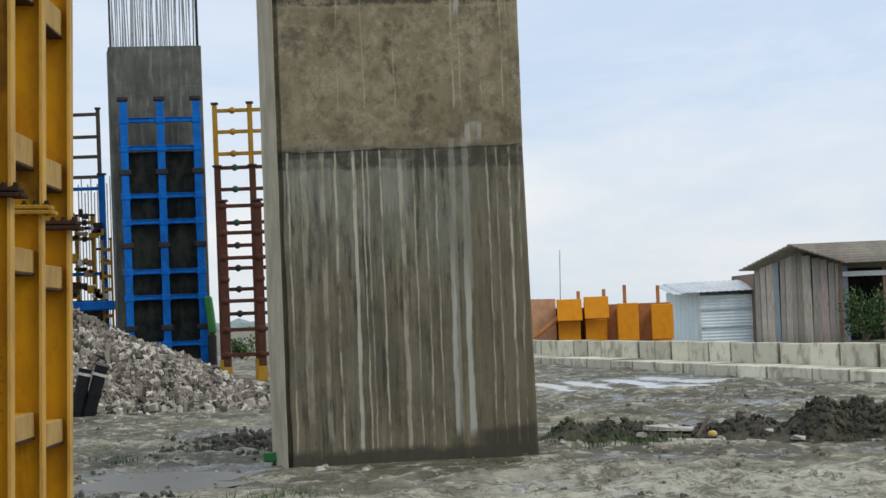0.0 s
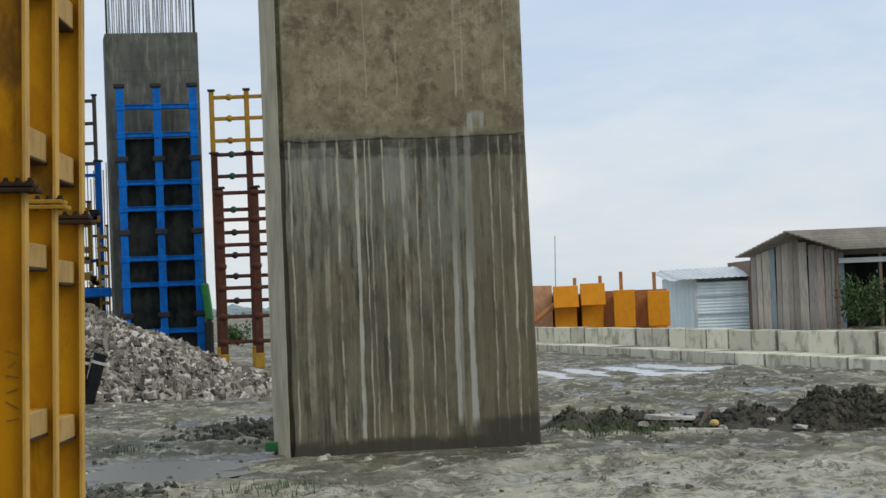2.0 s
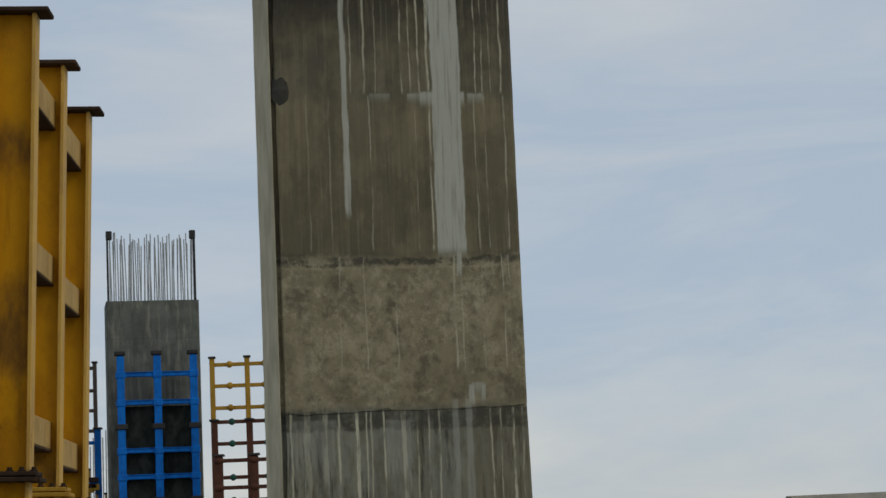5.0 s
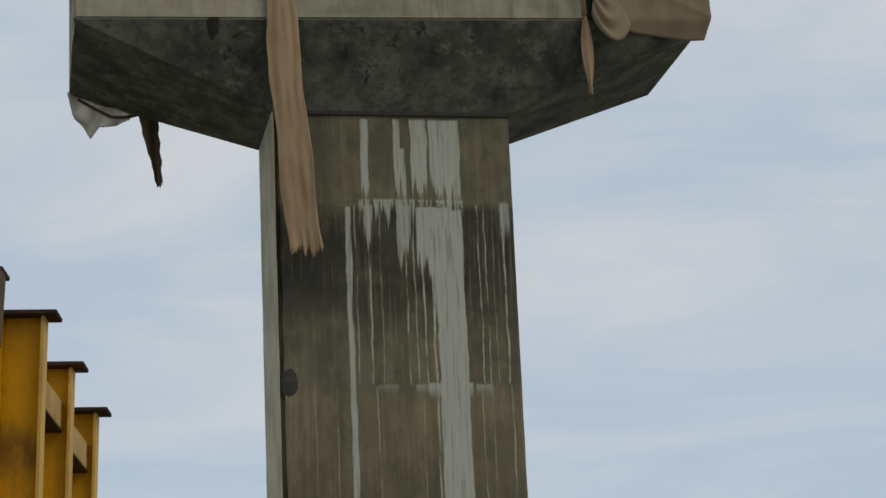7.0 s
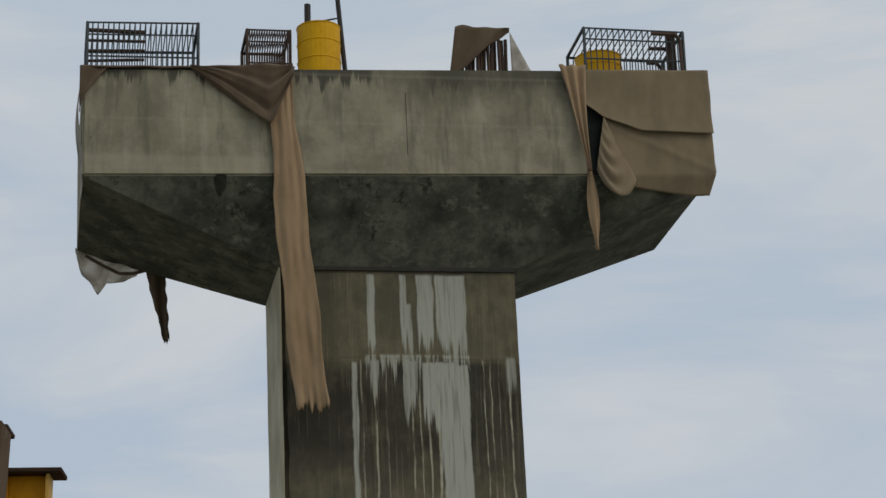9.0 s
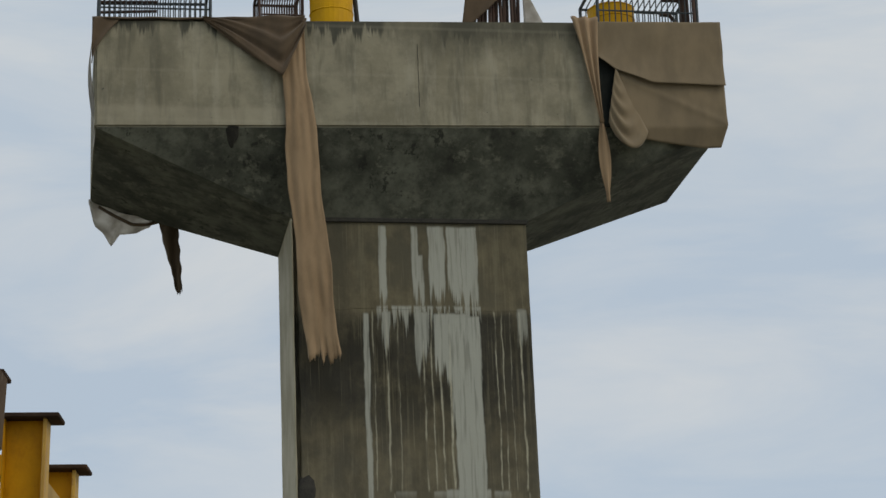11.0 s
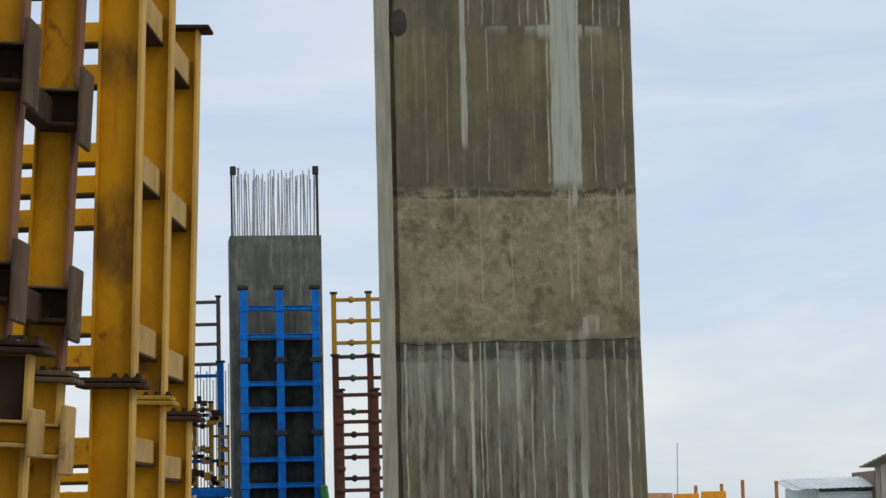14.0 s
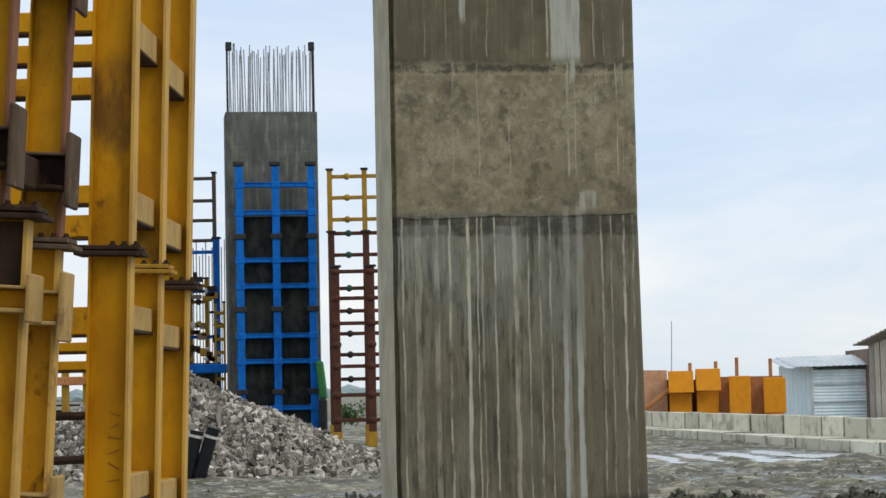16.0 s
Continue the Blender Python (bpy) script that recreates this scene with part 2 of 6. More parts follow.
        c = k.mix(k.math("MULTIPLY", band, k.ramp(k.noise(6.0, 5, 0.7, (1, 1, 1), (joint, 1, 9)), 0.34, 0.56, 0.25, 0.9)), c, (0.052, 0.050, 0.042))
    # rough patches of the second pour: scraped pale skin over brown
    scab = k.math("MULTIPLY", second, k.ramp(k.noise(2.1, 6, 0.74, (1, 1, 1), (4, 7, 7)), 0.50, 0.58))
    c = k.mix(k.math("MULTIPLY", scab, k.ramp(k.noise(13.0, 6, 0.8, (1, 1, 0.6), (1, 1, 5)), 0.40, 0.56, 0.0, 0.62)), c, (0.38, 0.345, 0.27))
    pit = k.math("MULTIPLY", second, k.ramp(k.noise(3.4, 5, 0.66, (1, 1, 0.8), (8, 3, 9)), 0.50, 0.66, 0, 0.6))
    c = k.mix(pit, c, (0.070, 0.060, 0.043))
    # single thin runs, pour by pour
    wave = k.math("MULTIPLY", k.math("SUBTRACT", k.noise(1.5, 4, 0.62, (2.6, 1, 0.9), (3, 0, 6)), 0.5), 0.085)
    lx = k.math("ADD", x, wave)
    thin = None
    for foot, head, lines in (
            (0.12, 3.50, ((0.06, 0.010, 0.5), (0.23, 0.035, 0.28), (0.44, 0.028, 0.3), (0.59, 0.012, 0.6), (0.80, 0.018, 0.95), (0.91, 0.010, 0.55), (0.97, 0.009, 0.4), (1.11, 0.011, 0.6), (1.34, 0.025, 0.45), (1.49, 0.008, 0.5), (1.62, 0.009, 0.5), (1.74, 0.008, 0.5), (2.34, 0.009, 0.5), (2.45, 0.008, 0.4), (2.60, 0.013, 0.7), (2.70, 0.008, 0.4))),
            (3.95, 5.25, ((0.66, 0.006, 0.3), (0.95, 0.007, 0.35), (1.30, 0.006, 0.3), (1.98, 0.012, 0.4), (2.06, 0.008, 0.35), (2.31, 0.005, 0.3), (2.55, 0.008, 0.45), (2.62, 0.006, 0.3))),
            (5.32, 7.12, ((0.60, 0.006, 0.25), (1.07, 0.008, 0.35), (1.60, 0.006, 0.25), (1.77, 0.010, 0.6), (2.30, 0.007, 0.4), (2.42, 0.006, 0.3), (2.65, 0.009, 0.4), (0.35, 0.008, 0.2))),
            (7.15, 9.30, ((0.87, 0.007, 0.4), (1.03, 0.010, 0.5), (1.16, 0.006, 0.3), (1.46, 0.009, 0.5), (1.56, 0.007, 0.5), (1.66, 0.010, 0.55), (1.77, 0.012, 0.7), (2.33, 0.007, 0.6), (2.41, 0.006, 0.5), (2.50, 0.006, 0.35), (2.63, 0.011, 0.6)))):
        group = None
        for mid, half, power in lines:
            a = k.ramp(k.math("ABSOLUTE", k.math("SUBTRACT", lx, mid)), half + 0.006, half - 0.006, 0, power)
            group = a if group is None else k.math("MAXIMUM", group, a)
        group = k.math("MULTIPLY", group, k.math("MULTIPLY", k.ramp(z, foot - 0.02, foot + 0.05), k.ramp(z, head + 0.03, head - 0.02)))
        thin = group if thin is None else k.math("MAXIMUM", thin, group)
    thin = k.math("MULTIPLY", thin, k.ramp(k.noise(3.0, 4, 0.6, (3, 1, 0.6), (1, 9, 4)), 0.38, 0.56, 0.12, 1.0))
    # broad pale runs: middle, half width, foot, head, strength
    edge = k.math("MULTIPLY", k.math("SUBTRACT", k.noise(7.0, 4, 0.65, (1, 1, 0.2), (2, 7, 0)), 0.5), 0.07)
    sx = k.math("ADD", x, k.math("ADD", edge, k.math("MULTIPLY", wave, 0.6)))
    tear = k.math("MULTIPLY", k.math("SUBTRACT", k.noise(16.0, 3, 0.6, (1, 1, 0.01), (6, 1, 0)), 0.5), 1.8)
    sz = k.math("ADD", z, tear)
    mask = None
    for mid, half, foot, head, power in (
            (1.01, 0.045, 9.40, 10.36, 0.9), (1.40, 0.04, 9.50, 10.36, 0.85), (1.46, 0.03, 9.38, 10.0, 0.8), (1.66, 0.10, 9.48, 10.36, 0.9), (1.87, 0.08, 9.45, 10.36, 0.9), (2.05, 0.10, 9.38, 10.36, 0.9),
            (0.79, 0.032, 5.75, 9.28, 0.85), (1.03, 0.05, 8.9, 9.30, 0.75), (1.45, 0.09, 8.75, 9.30, 0.8), (1.76, 0.16, 8.45, 9.28, 0.9), (1.90, 0.12, 7.9, 9.28, 0.9), (1.975, 0.168, 5.30, 9.25, 0.95),
            (1.62, 0.10, 7.09, 7.15, 0.6), (1.93, 0.26, 7.04, 7.17, 0.8), (1.20, 0.12, 7.10, 7.15, 0.4), (2.32, 0.10, 7.08, 7.15, 0.6), (2.66, 0.06, 8.95, 9.34, 0.6), (1.55, 0.62, 9.29, 9.37, 0.85), (2.04, 0.03, 5.05, 5.4, 0.7),
            (1.93, 0.030, 0.30, 3.62, 0.35), (1.90, 0.026, 0.28, 2.3, 0.9), (2.07, 0.036, 0.25, 2.2, 0.95), (2.09, 0.04, 1.9, 3.62, 0.35), (0.80, 0.017, 0.12, 2.6, 0.85), (1.27, 0.14, 2.7, 3.40, 0.25), (0.3, 0.25, 2.9, 3.42, 0.2), (2.13, 0.03, 3.56, 3.78, 0.7), (2.26, 0.03, 3.60, 3.78, 0.65), (2.20, 0.07, 3.70, 3.80, 0.5)):
        a = k.ramp(k.math("ABSOLUTE", k.math("SUBTRACT", sx, mid)), half + 0.010, half - 0.010, 0, power)
        b = k.math("MULTIPLY", k.ramp(sz if foot > 7.5 or (half > 0.1 and head < 5) else z, foot - 0.08, foot + 0.08), k.ramp(k.math("ADD", z, k.math("MULTIPLY", edge, 0.5)), head + (0.6 if head < 3 else 0.02), head - (0.6 if head < 3 else 0.02)))
        v = k.math("MULTIPLY", a, b)
        mask = v if mask is None else k.math("MAXIMUM", mask, v)
    front = k.ramp(y, 0.12, 0.06)
    mask = k.math("MULTIPLY", mask, k.ramp(k.noise(26.0, 3, 0.6, (1, 1, 0.05)), 0.30, 0.52, 0.6, 1.0))
    c = k.mix(k.math("MINIMUM", k.math("MULTIPLY", k.math("MULTIPLY", thin, front), 1.3), 1.0), c, (0.50, 0.485, 0.42))
    c = k.mix(k.math("MULTIPLY", mask, front), c, (0.430, 0.445, 0.445))
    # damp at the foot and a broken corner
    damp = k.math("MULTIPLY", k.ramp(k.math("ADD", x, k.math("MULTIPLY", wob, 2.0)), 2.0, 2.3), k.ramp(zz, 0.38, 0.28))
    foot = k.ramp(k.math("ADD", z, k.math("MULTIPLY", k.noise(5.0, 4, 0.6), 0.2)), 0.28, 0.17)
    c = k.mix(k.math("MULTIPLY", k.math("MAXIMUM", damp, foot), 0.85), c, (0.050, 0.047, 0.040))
    # the left side face is paler
    c = k.mix(k.math("MULTIPLY", k.ramp(x, -0.045, -0.055), 0.92), c, k.mix(k.ramp(cloud, 0.35, 0.65), (0.58, 0.53, 0.44), (0.42, 0.385, 0.315)))
    c = k.mix(1.0, c, (0.84, 0.82, 0.705), "MULTIPLY")
    return k.done(c, k.ramp(cloud, 0.3, 0.7, 0.7, 0.95), k.math("ADD", k.math("MULTIPLY", grain, 0.6), cloud), 0.35, 0.012, spec=0.3)


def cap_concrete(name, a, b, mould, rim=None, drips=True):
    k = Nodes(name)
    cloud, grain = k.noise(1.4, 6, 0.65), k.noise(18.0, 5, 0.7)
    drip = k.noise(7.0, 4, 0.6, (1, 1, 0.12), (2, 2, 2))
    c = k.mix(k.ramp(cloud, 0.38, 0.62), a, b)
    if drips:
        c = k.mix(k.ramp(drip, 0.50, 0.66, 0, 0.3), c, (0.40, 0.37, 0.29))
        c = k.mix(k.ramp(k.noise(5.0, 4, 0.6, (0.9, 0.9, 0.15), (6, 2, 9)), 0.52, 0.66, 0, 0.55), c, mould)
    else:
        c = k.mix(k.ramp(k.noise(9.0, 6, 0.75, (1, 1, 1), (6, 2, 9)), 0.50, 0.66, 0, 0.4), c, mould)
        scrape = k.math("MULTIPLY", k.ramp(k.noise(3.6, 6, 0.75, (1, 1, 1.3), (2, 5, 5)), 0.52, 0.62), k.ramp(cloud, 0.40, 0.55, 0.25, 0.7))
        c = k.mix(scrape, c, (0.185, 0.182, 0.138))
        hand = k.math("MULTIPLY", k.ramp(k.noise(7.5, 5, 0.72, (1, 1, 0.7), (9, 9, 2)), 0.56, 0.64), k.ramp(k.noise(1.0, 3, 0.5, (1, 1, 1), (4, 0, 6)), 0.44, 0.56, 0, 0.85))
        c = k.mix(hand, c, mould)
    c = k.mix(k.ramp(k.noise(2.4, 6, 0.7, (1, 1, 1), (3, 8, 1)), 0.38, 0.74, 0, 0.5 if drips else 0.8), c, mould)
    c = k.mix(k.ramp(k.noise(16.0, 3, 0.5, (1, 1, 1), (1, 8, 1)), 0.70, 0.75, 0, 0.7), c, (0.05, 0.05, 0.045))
    if rim:
        # dark drips below the rim and a paler band above the lower arris
        z = k.xyz()[2]
        d = k.math("MULTIPLY", k.ramp(k.math("ADD", z, k.math("MULTIPLY", k.noise(9.0, 4, 0.7, (1, 1, 0.05), (2, 4, 4)), -0.9)), rim - 0.66, rim - 0.56), 0.85)
        c = k.mix(k.math("MULTIPLY", d, k.ramp(k.noise(1.1, 3, 0.5, (1, 1, 0.01), (4, 1, 1)), 0.38, 0.50)), c, (0.045, 0.045, 0.036))
        x = k.xyz()[0]
        stain = k.math("MULTIPLY", k.ramp(k.math("ADD", z, k.math("MULTIPLY", k.noise(1.6, 5, 0.7, (1, 1, 0.6), (7, 7, 1)), 0.9)), 12.62, 13.15), k.math("MULTIPLY", k.ramp(x, 0.9, 1.9), k.ramp(x, 3.6, 3.3)))
        c = k.mix(k.math("MULTIPLY", stain, k.ramp(k.noise(6.0, 5, 0.7, (1, 1, 0.4), (3, 2, 2)), 0.30, 0.60, 0.4, 0.9)), c, (0.085, 0.080, 0.058))
        band = k.math("MULTIPLY", k.ramp(z, 11.62, 11.54), k.ramp(k.xyz()[0], 0.3, 0.1))
        c = k.mix(k.math("MULTIPLY", band, 0.35), c, (0.36, 0.325, 0.24))
        seam = k.math("FRACT", k.math("MULTIPLY", z, 1.62))
        c = k.mix(k.ramp(k.math("ABSOLUTE", k.math("SUBTRACT", seam, 0.5)), 0.05, 0.01, 0, 0.12), c, (0.36, 0.33, 0.25))
    return k.done(c, 0.88, k.math("ADD", k.math("MULTIPLY", grain, 0.5), cloud), 0.35, 0.012, spec=0.3)


def pale_blocks():
    k = Nodes("block_concrete")
    big, fine = k.noise(1.6, 5, 0.65), k.noise(14.0, 5, 0.7)
    place = k.n.new("ShaderNodeNewGeometry").outputs["Position"]
    for f in (big, fine):
        k.l.new(place, f.node.inputs["Vector"])
    c = k.mix(k.each(), (0.80, 0.765, 0.60), (0.58, 0.545, 0.425))
    c = k.mix(k.ramp(big, 0.48, 0.64, 0, 0.7), c, (0.26, 0.245, 0.175))
    # dirt washed into the joints
    x = k.xyz()[0]
    seam = k.ramp(k.math("ADD", x, k.math("MULTIPLY", fine, 0.10)), 0.15, 0.07, 0, 0.8)
    c = k.mix(seam, c, (0.11, 0.10, 0.075))
    c = k.mix(k.ramp(fine, 0.55, 0.66, 0, 0.4), c, (0.68, 0.66, 0.58))
    return k.done(c, 0.9, fine, 0.4, 0.02, spec=0.3)


def mud():
    k = Nodes("grey_mud")
    big, mid = k.noise(0.30, 5, 0.6, (1, 0.6, 1)), k.noise(1.3, 6, 0.68, (1, 0.5, 1))
    fine, grit = k.noise(7.0, 6, 0.72), k.noise(45.0, 4, 0.7)
    z = k.xyz()[2]
    lift = k.math("ADD", z, k.math("MULTIPLY", k.math("SUBTRACT", fine, 0.5), 0.07))
    c = k.mix(k.ramp(lift, -0.05, 0.045), (0.085, 0.077, 0.056), (0.40, 0.38, 0.315))
    c = k.mix(k.ramp(mid, 0.42, 0.58, 0, 0.8), c, (0.110, 0.100, 0.073))
    c = k.mix(k.ramp(big, 0.46, 0.60, 0, 0.5), c, (0.45, 0.43, 0.36))
    c = k.mix(k.ramp(k.noise(0.75, 6, 0.7, (0.8, 0.45, 1), (4, 9, 2)), 0.47, 0.57, 0, 0.75), c, (0.075, 0.07, 0.048))
    c = k.mix(k.ramp(fine, 0.50, 0.60, 0, 0.7), c, (0.07, 0.063, 0.045))
    c = k.mix(k.ramp(k.noise(3.5, 5, 0.7, (1, 0.6, 1), (2, 2, 2)), 0.52, 0.60, 0, 0.75), c, (0.52, 0.505, 0.44))
    c = k.mix(k.ramp(grit, 0.60, 0.68, 0, 0.6), c, (0.55, 0.53, 0.47))
    c = k.mix(k.ramp(k.noise(0.9, 4, 0.6, (1, 1, 1), (5, 5, 5)), 0.54, 0.63, 0, 0.55), c, (0.115, 0.115, 0.055))
    wet = k.ramp(k.math("ADD", z, k.math("MULTIPLY", mid, 0.10)), 0.035, -0.03)
    c = k.mix(k.math("MULTIPLY", wet, 0.5), c, (0.10, 0.093, 0.07))
    dry = k.math("MULTIPLY", k.ramp(k.math("ADD", k.xyz()[1], k.math("MULTIPLY", big, 6.0)), 27.0, 24.5), k.ramp(k.math("ADD", k.math("MULTIPLY", mid, 0.6), k.math("MULTIPLY", fine, 0.4)), 0.58, 0.46, 0.10, 0.72))
    c = k.mix(k.math("MULTIPLY", dry, k.ramp(k.xyz()[0], -0.5, 1.5, 0.25, 0.9)), c, (0.61, 0.595, 0.53))
    # thin dark wandering lines: the shade of creases put into the colour
    crease = k.math("ABSOLUTE", k.math("SUBTRACT", k.noise(2.4, 6, 0.72, (1, 0.55, 1), (3, 6, 2), 0.6), 0.5))
    c = k.mix(k.math("MULTIPLY", k.ramp(crease, 0.030, 0.004), k.ramp(k.noise(1.1, 4, 0.6, (1, 0.6, 1), (8, 1, 4)), 0.42, 0.58, 0.1, 0.85)), c, (0.062, 0.060, 0.046))
    c = k.mix(1.0, c, (0.985, 0.965, 0.85), "MULTIPLY")
    rough = k.math("SUBTRACT", k.ramp(wet, 0, 1, 0.85, 0.25), k.ramp(fine, 0.35, 0.6, 0.0, 0.10))
    return k.done(c, rough, k.math("ADD", fine, k.math("MULTIPLY", grit, 0.5)), 0.8, 0.04, spec=0.45)


def stone_mix():
    k = Nodes("crushed_stone")
    i = k.island()
    cr = k.n.new("ShaderNodeValToRGB")
    k.put(i, cr.inputs[0])
    el = cr.color_ramp.elements
    el[0].color, el[1].color = (0.06, 0.054, 0.044, 1), (0.70, 0.66, 0.57, 1)
    el.new(0.35).color = (0.20, 0.178, 0.145, 1)
    el.new(0.75).color = (0.34, 0.31, 0.255, 1)
    g = k.noise(30.0, 4, 0.7)
    return k.done(k.mix(k.ramp(g, 0.4, 0.7, 0, 0.4), cr.outputs[0], (0.14, 0.12, 0.10)), 0.9, g, 0.3, 0.01)


def cloth(name, a, b):
    k = Nodes(name)
    weave = k.noise(160.0, 2, 0.5, (1, 1, 0.4))
    stain = k.noise(3.0, 5, 0.6, (1, 1, 0.5))
    c = k.mix(k.ramp(stain, 0.35, 0.68), a, b)
    k.bsdf.inputs["Sheen Weight"].default_value = 0.15
    return k.done(c, 0.95, weave, 0.3, 0.004, spec=0.1)


def thin_sheet():
    """Pale torn sheeting that lets light through."""
    k = Nodes("pale_sheeting")
    g = k.noise(4.0, 5, 0.6)
    c = k.mix(k.ramp(g, 0.35, 0.65), (0.80, 0.77, 0.72), (0.58, 0.54, 0.48))
    k.done(c, 0.9, None, spec=0.1)
    t = k.n.new("ShaderNodeBsdfTranslucent")
    k.put(c, t.inputs["Color"])
    m = k.n.new("ShaderNodeMixShader")
    m.inputs[0].default_value = 0.7
    k.l.new(k.bsdf.outputs[0], m.inputs[1])
    k.l.new(t.outputs[0], m.inputs[2])
    k.l.new(m.outputs[0], k.n["Material Output"].inputs[0])
    return k.m


def boards(name, tones):
    """Old upright boards, each of its own tone."""
    k = Nodes(name)
    cr = k.n.new("ShaderNodeValToRGB")
    cr.color_ramp.interpolation = "CONSTANT"
    k.put(k.each(), cr.inputs[0])
    el = cr.color_ramp.elements
    el[0].position, el[0].color = 0.0, (*tones[0], 1)
    el[1].position, el[1].color = 1 - 1 / len(tones), (*tones[-1], 1)
    for i, t in enumerate(tones[1:-1]):
        el.new((i + 1) / len(tones)).color = (*t, 1)
    g = k.noise(3.0, 6, 0.7, (6, 6, 0.5))
    return k.done(k.mix(k.ramp(g, 0.4, 0.7, 0, 0.6), cr.outputs[0], (0.10, 0.09, 0.08)), 0.9, g, 0.4, 0.01)


def leaf_green():
    k = Nodes("leaf")
    i = k.island()
    return k.done(k.mix(i, (0.018, 0.045, 0.01), (0.07, 0.135, 0.03)), 0.6, None)


def water():
    k = Nodes("puddle_water")
    g = k.noise(6.0, 3, 0.5)
    return k.done(k.mix(g, (0.160, 0.146, 0.110), (0.120, 0.110, 0.082)), 0.38, None, spec=0.25)


def sky_white_water():
    """Puddle water with the white sky reflection put into its colour, ruffled a little."""
    k = Nodes("sky_white_water")
    g = k.noise(5.0, 4, 0.6, (1, 0.3, 1))
    return k.done(k.mix(g, (0.66, 0.67, 0.66), (0.50, 0.51, 0.49)), 0.2, g, 0.5, 0.05, spec=0.5)


SHAFT = streaked_concrete()
CAP_FACE = cap_concrete("cap_concrete", (0.215, 0.193, 0.134), (0.285, 0.258, 0.184), (0.102, 0.095, 0.068), 12.75)
# Cap concrete in darker tones: mould, and the underside's shade put into the colour.
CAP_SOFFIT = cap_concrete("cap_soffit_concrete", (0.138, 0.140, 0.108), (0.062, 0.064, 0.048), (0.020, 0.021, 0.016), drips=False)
GREY_CONC = cap_concrete("second_pier_concrete", (0.125, 0.13, 0.113), (0.092, 0.097, 0.084), (0.055, 0.056, 0.048))
BLOCK = pale_blocks()
GROOVE = plain("dark_groove", (0.02, 0.019, 0.016), (0.05, 0.046, 0.038), 8.0, 0.95)
MUD = mud()
WATER = water()
SKY_WHITE = sky_white_water()
STONE = stone_mix()
SOIL_AND_GAPS = plain("dark_soil_and_gaps", (0.022, 0.020, 0.014), (0.105, 0.096, 0.068), 3.0, 0.92, bump=0.9)
YELLOW = painted_steel("yellow_paint", (0.52, 0.240, 0.002), (0.37, 0.150, 0.002), (0.075, 0.03, 0.010), 0.50, 0.45, ((2.60, 3.00, 9.4, 9.7), (2.22, 2.34, 9.9, 11.2), (3.45, 3.62, 9.4, 9.7), (2.20, 2.36, 8.7, 9.0)))
SCRAWL = plain("faded_scrawl", (0.22, 0.095, 0.008), (0.34, 0.15, 0.008), 9.0)
YELLOW_EDGE = painted_steel("pale_yellow_flange", (0.53, 0.315, 0.065), (0.38, 0.22, 0.06), (0.20, 0.10, 0.05), 0.5)
TAN_STEEL = painted_steel("weathered_yellow_waler", (0.42, 0.275, 0.10), (0.27, 0.16, 0.045), (0.16, 0.09, 0.04), 0.55, 0.65)
RUST = painted_steel("rusty_steel", (0.048, 0.028, 0.017), (0.020, 0.012, 0.008), (0.095, 0.05, 0.027), 0.6, 0.8)
WORN_PLATE = painted_steel("worn_plate", (0.105, 0.070, 0.045), (0.058, 0.037, 0.024), (0.20, 0.155, 0.115), 0.6, 0.85)
RED_FLANGE = painted_steel("primer_flange", (0.20, 0.088, 0.046), (0.135, 0.058, 0.032), (0.30, 0.2, 0.12), 0.5, 0.7)
BLUE = painted_steel("blue_paint", (0.001, 0.142, 0.53), (0.002, 0.080, 0.33), (0.02, 0.04, 0.12), 0.25)
BROWN = painted_steel("brown_red_paint", (0.088, 0.034, 0.021), (0.060, 0.025, 0.017), (0.20, 0.085, 0.03), 0.5, 0.6)
OCHRE = painted_steel("ochre_paint", (0.38, 0.22, 0.03), (0.28, 0.15, 0.02), (0.10, 0.06, 0.03), 0.5, 0.6)
ORANGE = painted_steel("orange_paint", (0.68, 0.265, 0.012), (0.58, 0.21, 0.01), (0.30, 0.11, 0.03), 0.15)
ORANGE_DULL = painted_steel("faded_orange_paint", (0.50, 0.22, 0.09), (0.36, 0.14, 0.05), (0.20, 0.09, 0.04), 0.5, 0.7)
ORANGE_PEACH = painted_steel("sun_bleached_orange", (0.60, 0.34, 0.20), (0.46, 0.24, 0.13), (0.30, 0.14, 0.07), 0.3, 0.7)
DARK_STEEL = plain("dark_steel", (0.016, 0.016, 0.018), (0.045, 0.041, 0.037), 9.0, 0.7, 0.3)
# Form sheet colour; it also paints the shade of gaps and recesses.
DARK_SHEET = plain("dark_form_and_shade_sheet", (0.007, 0.009, 0.008), (0.033, 0.038, 0.033), 1.1, 0.75, stretch=(1, 1, 0.6), spec=0.08, fine=4.0)
REBAR = plain("rebar_steel", (0.20, 0.22, 0.23), (0.40, 0.41, 0.41), 6.0, 0.6, 0.2)
REBAR_DARK = plain("dark_rebar", (0.020, 0.026, 0.032), (0.075, 0.092, 0.10), 9.0, 0.7, 0.2)
REBAR_RUST = plain("rusty_rebar", (0.05, 0.035, 0.03), (0.10, 0.06, 0.045), 9.0, 0.85, 0.2)
GALV = plain("galvanised_sheet", (0.64, 0.79, 0.82), (0.84, 0.92, 0.93), 1.5, 0.5, 0.05, (1, 1, 0.4))
ROOF_GREY = plain("old_roof_sheet", (0.17, 0.155, 0.125), (0.27, 0.25, 0.21), 1.2, 0.85)
ROOF_PALE = plain("pale_roof_sheet", (0.45, 0.50, 0.52), (0.68, 0.70, 0.70), 1.2, 0.5, 0.2)
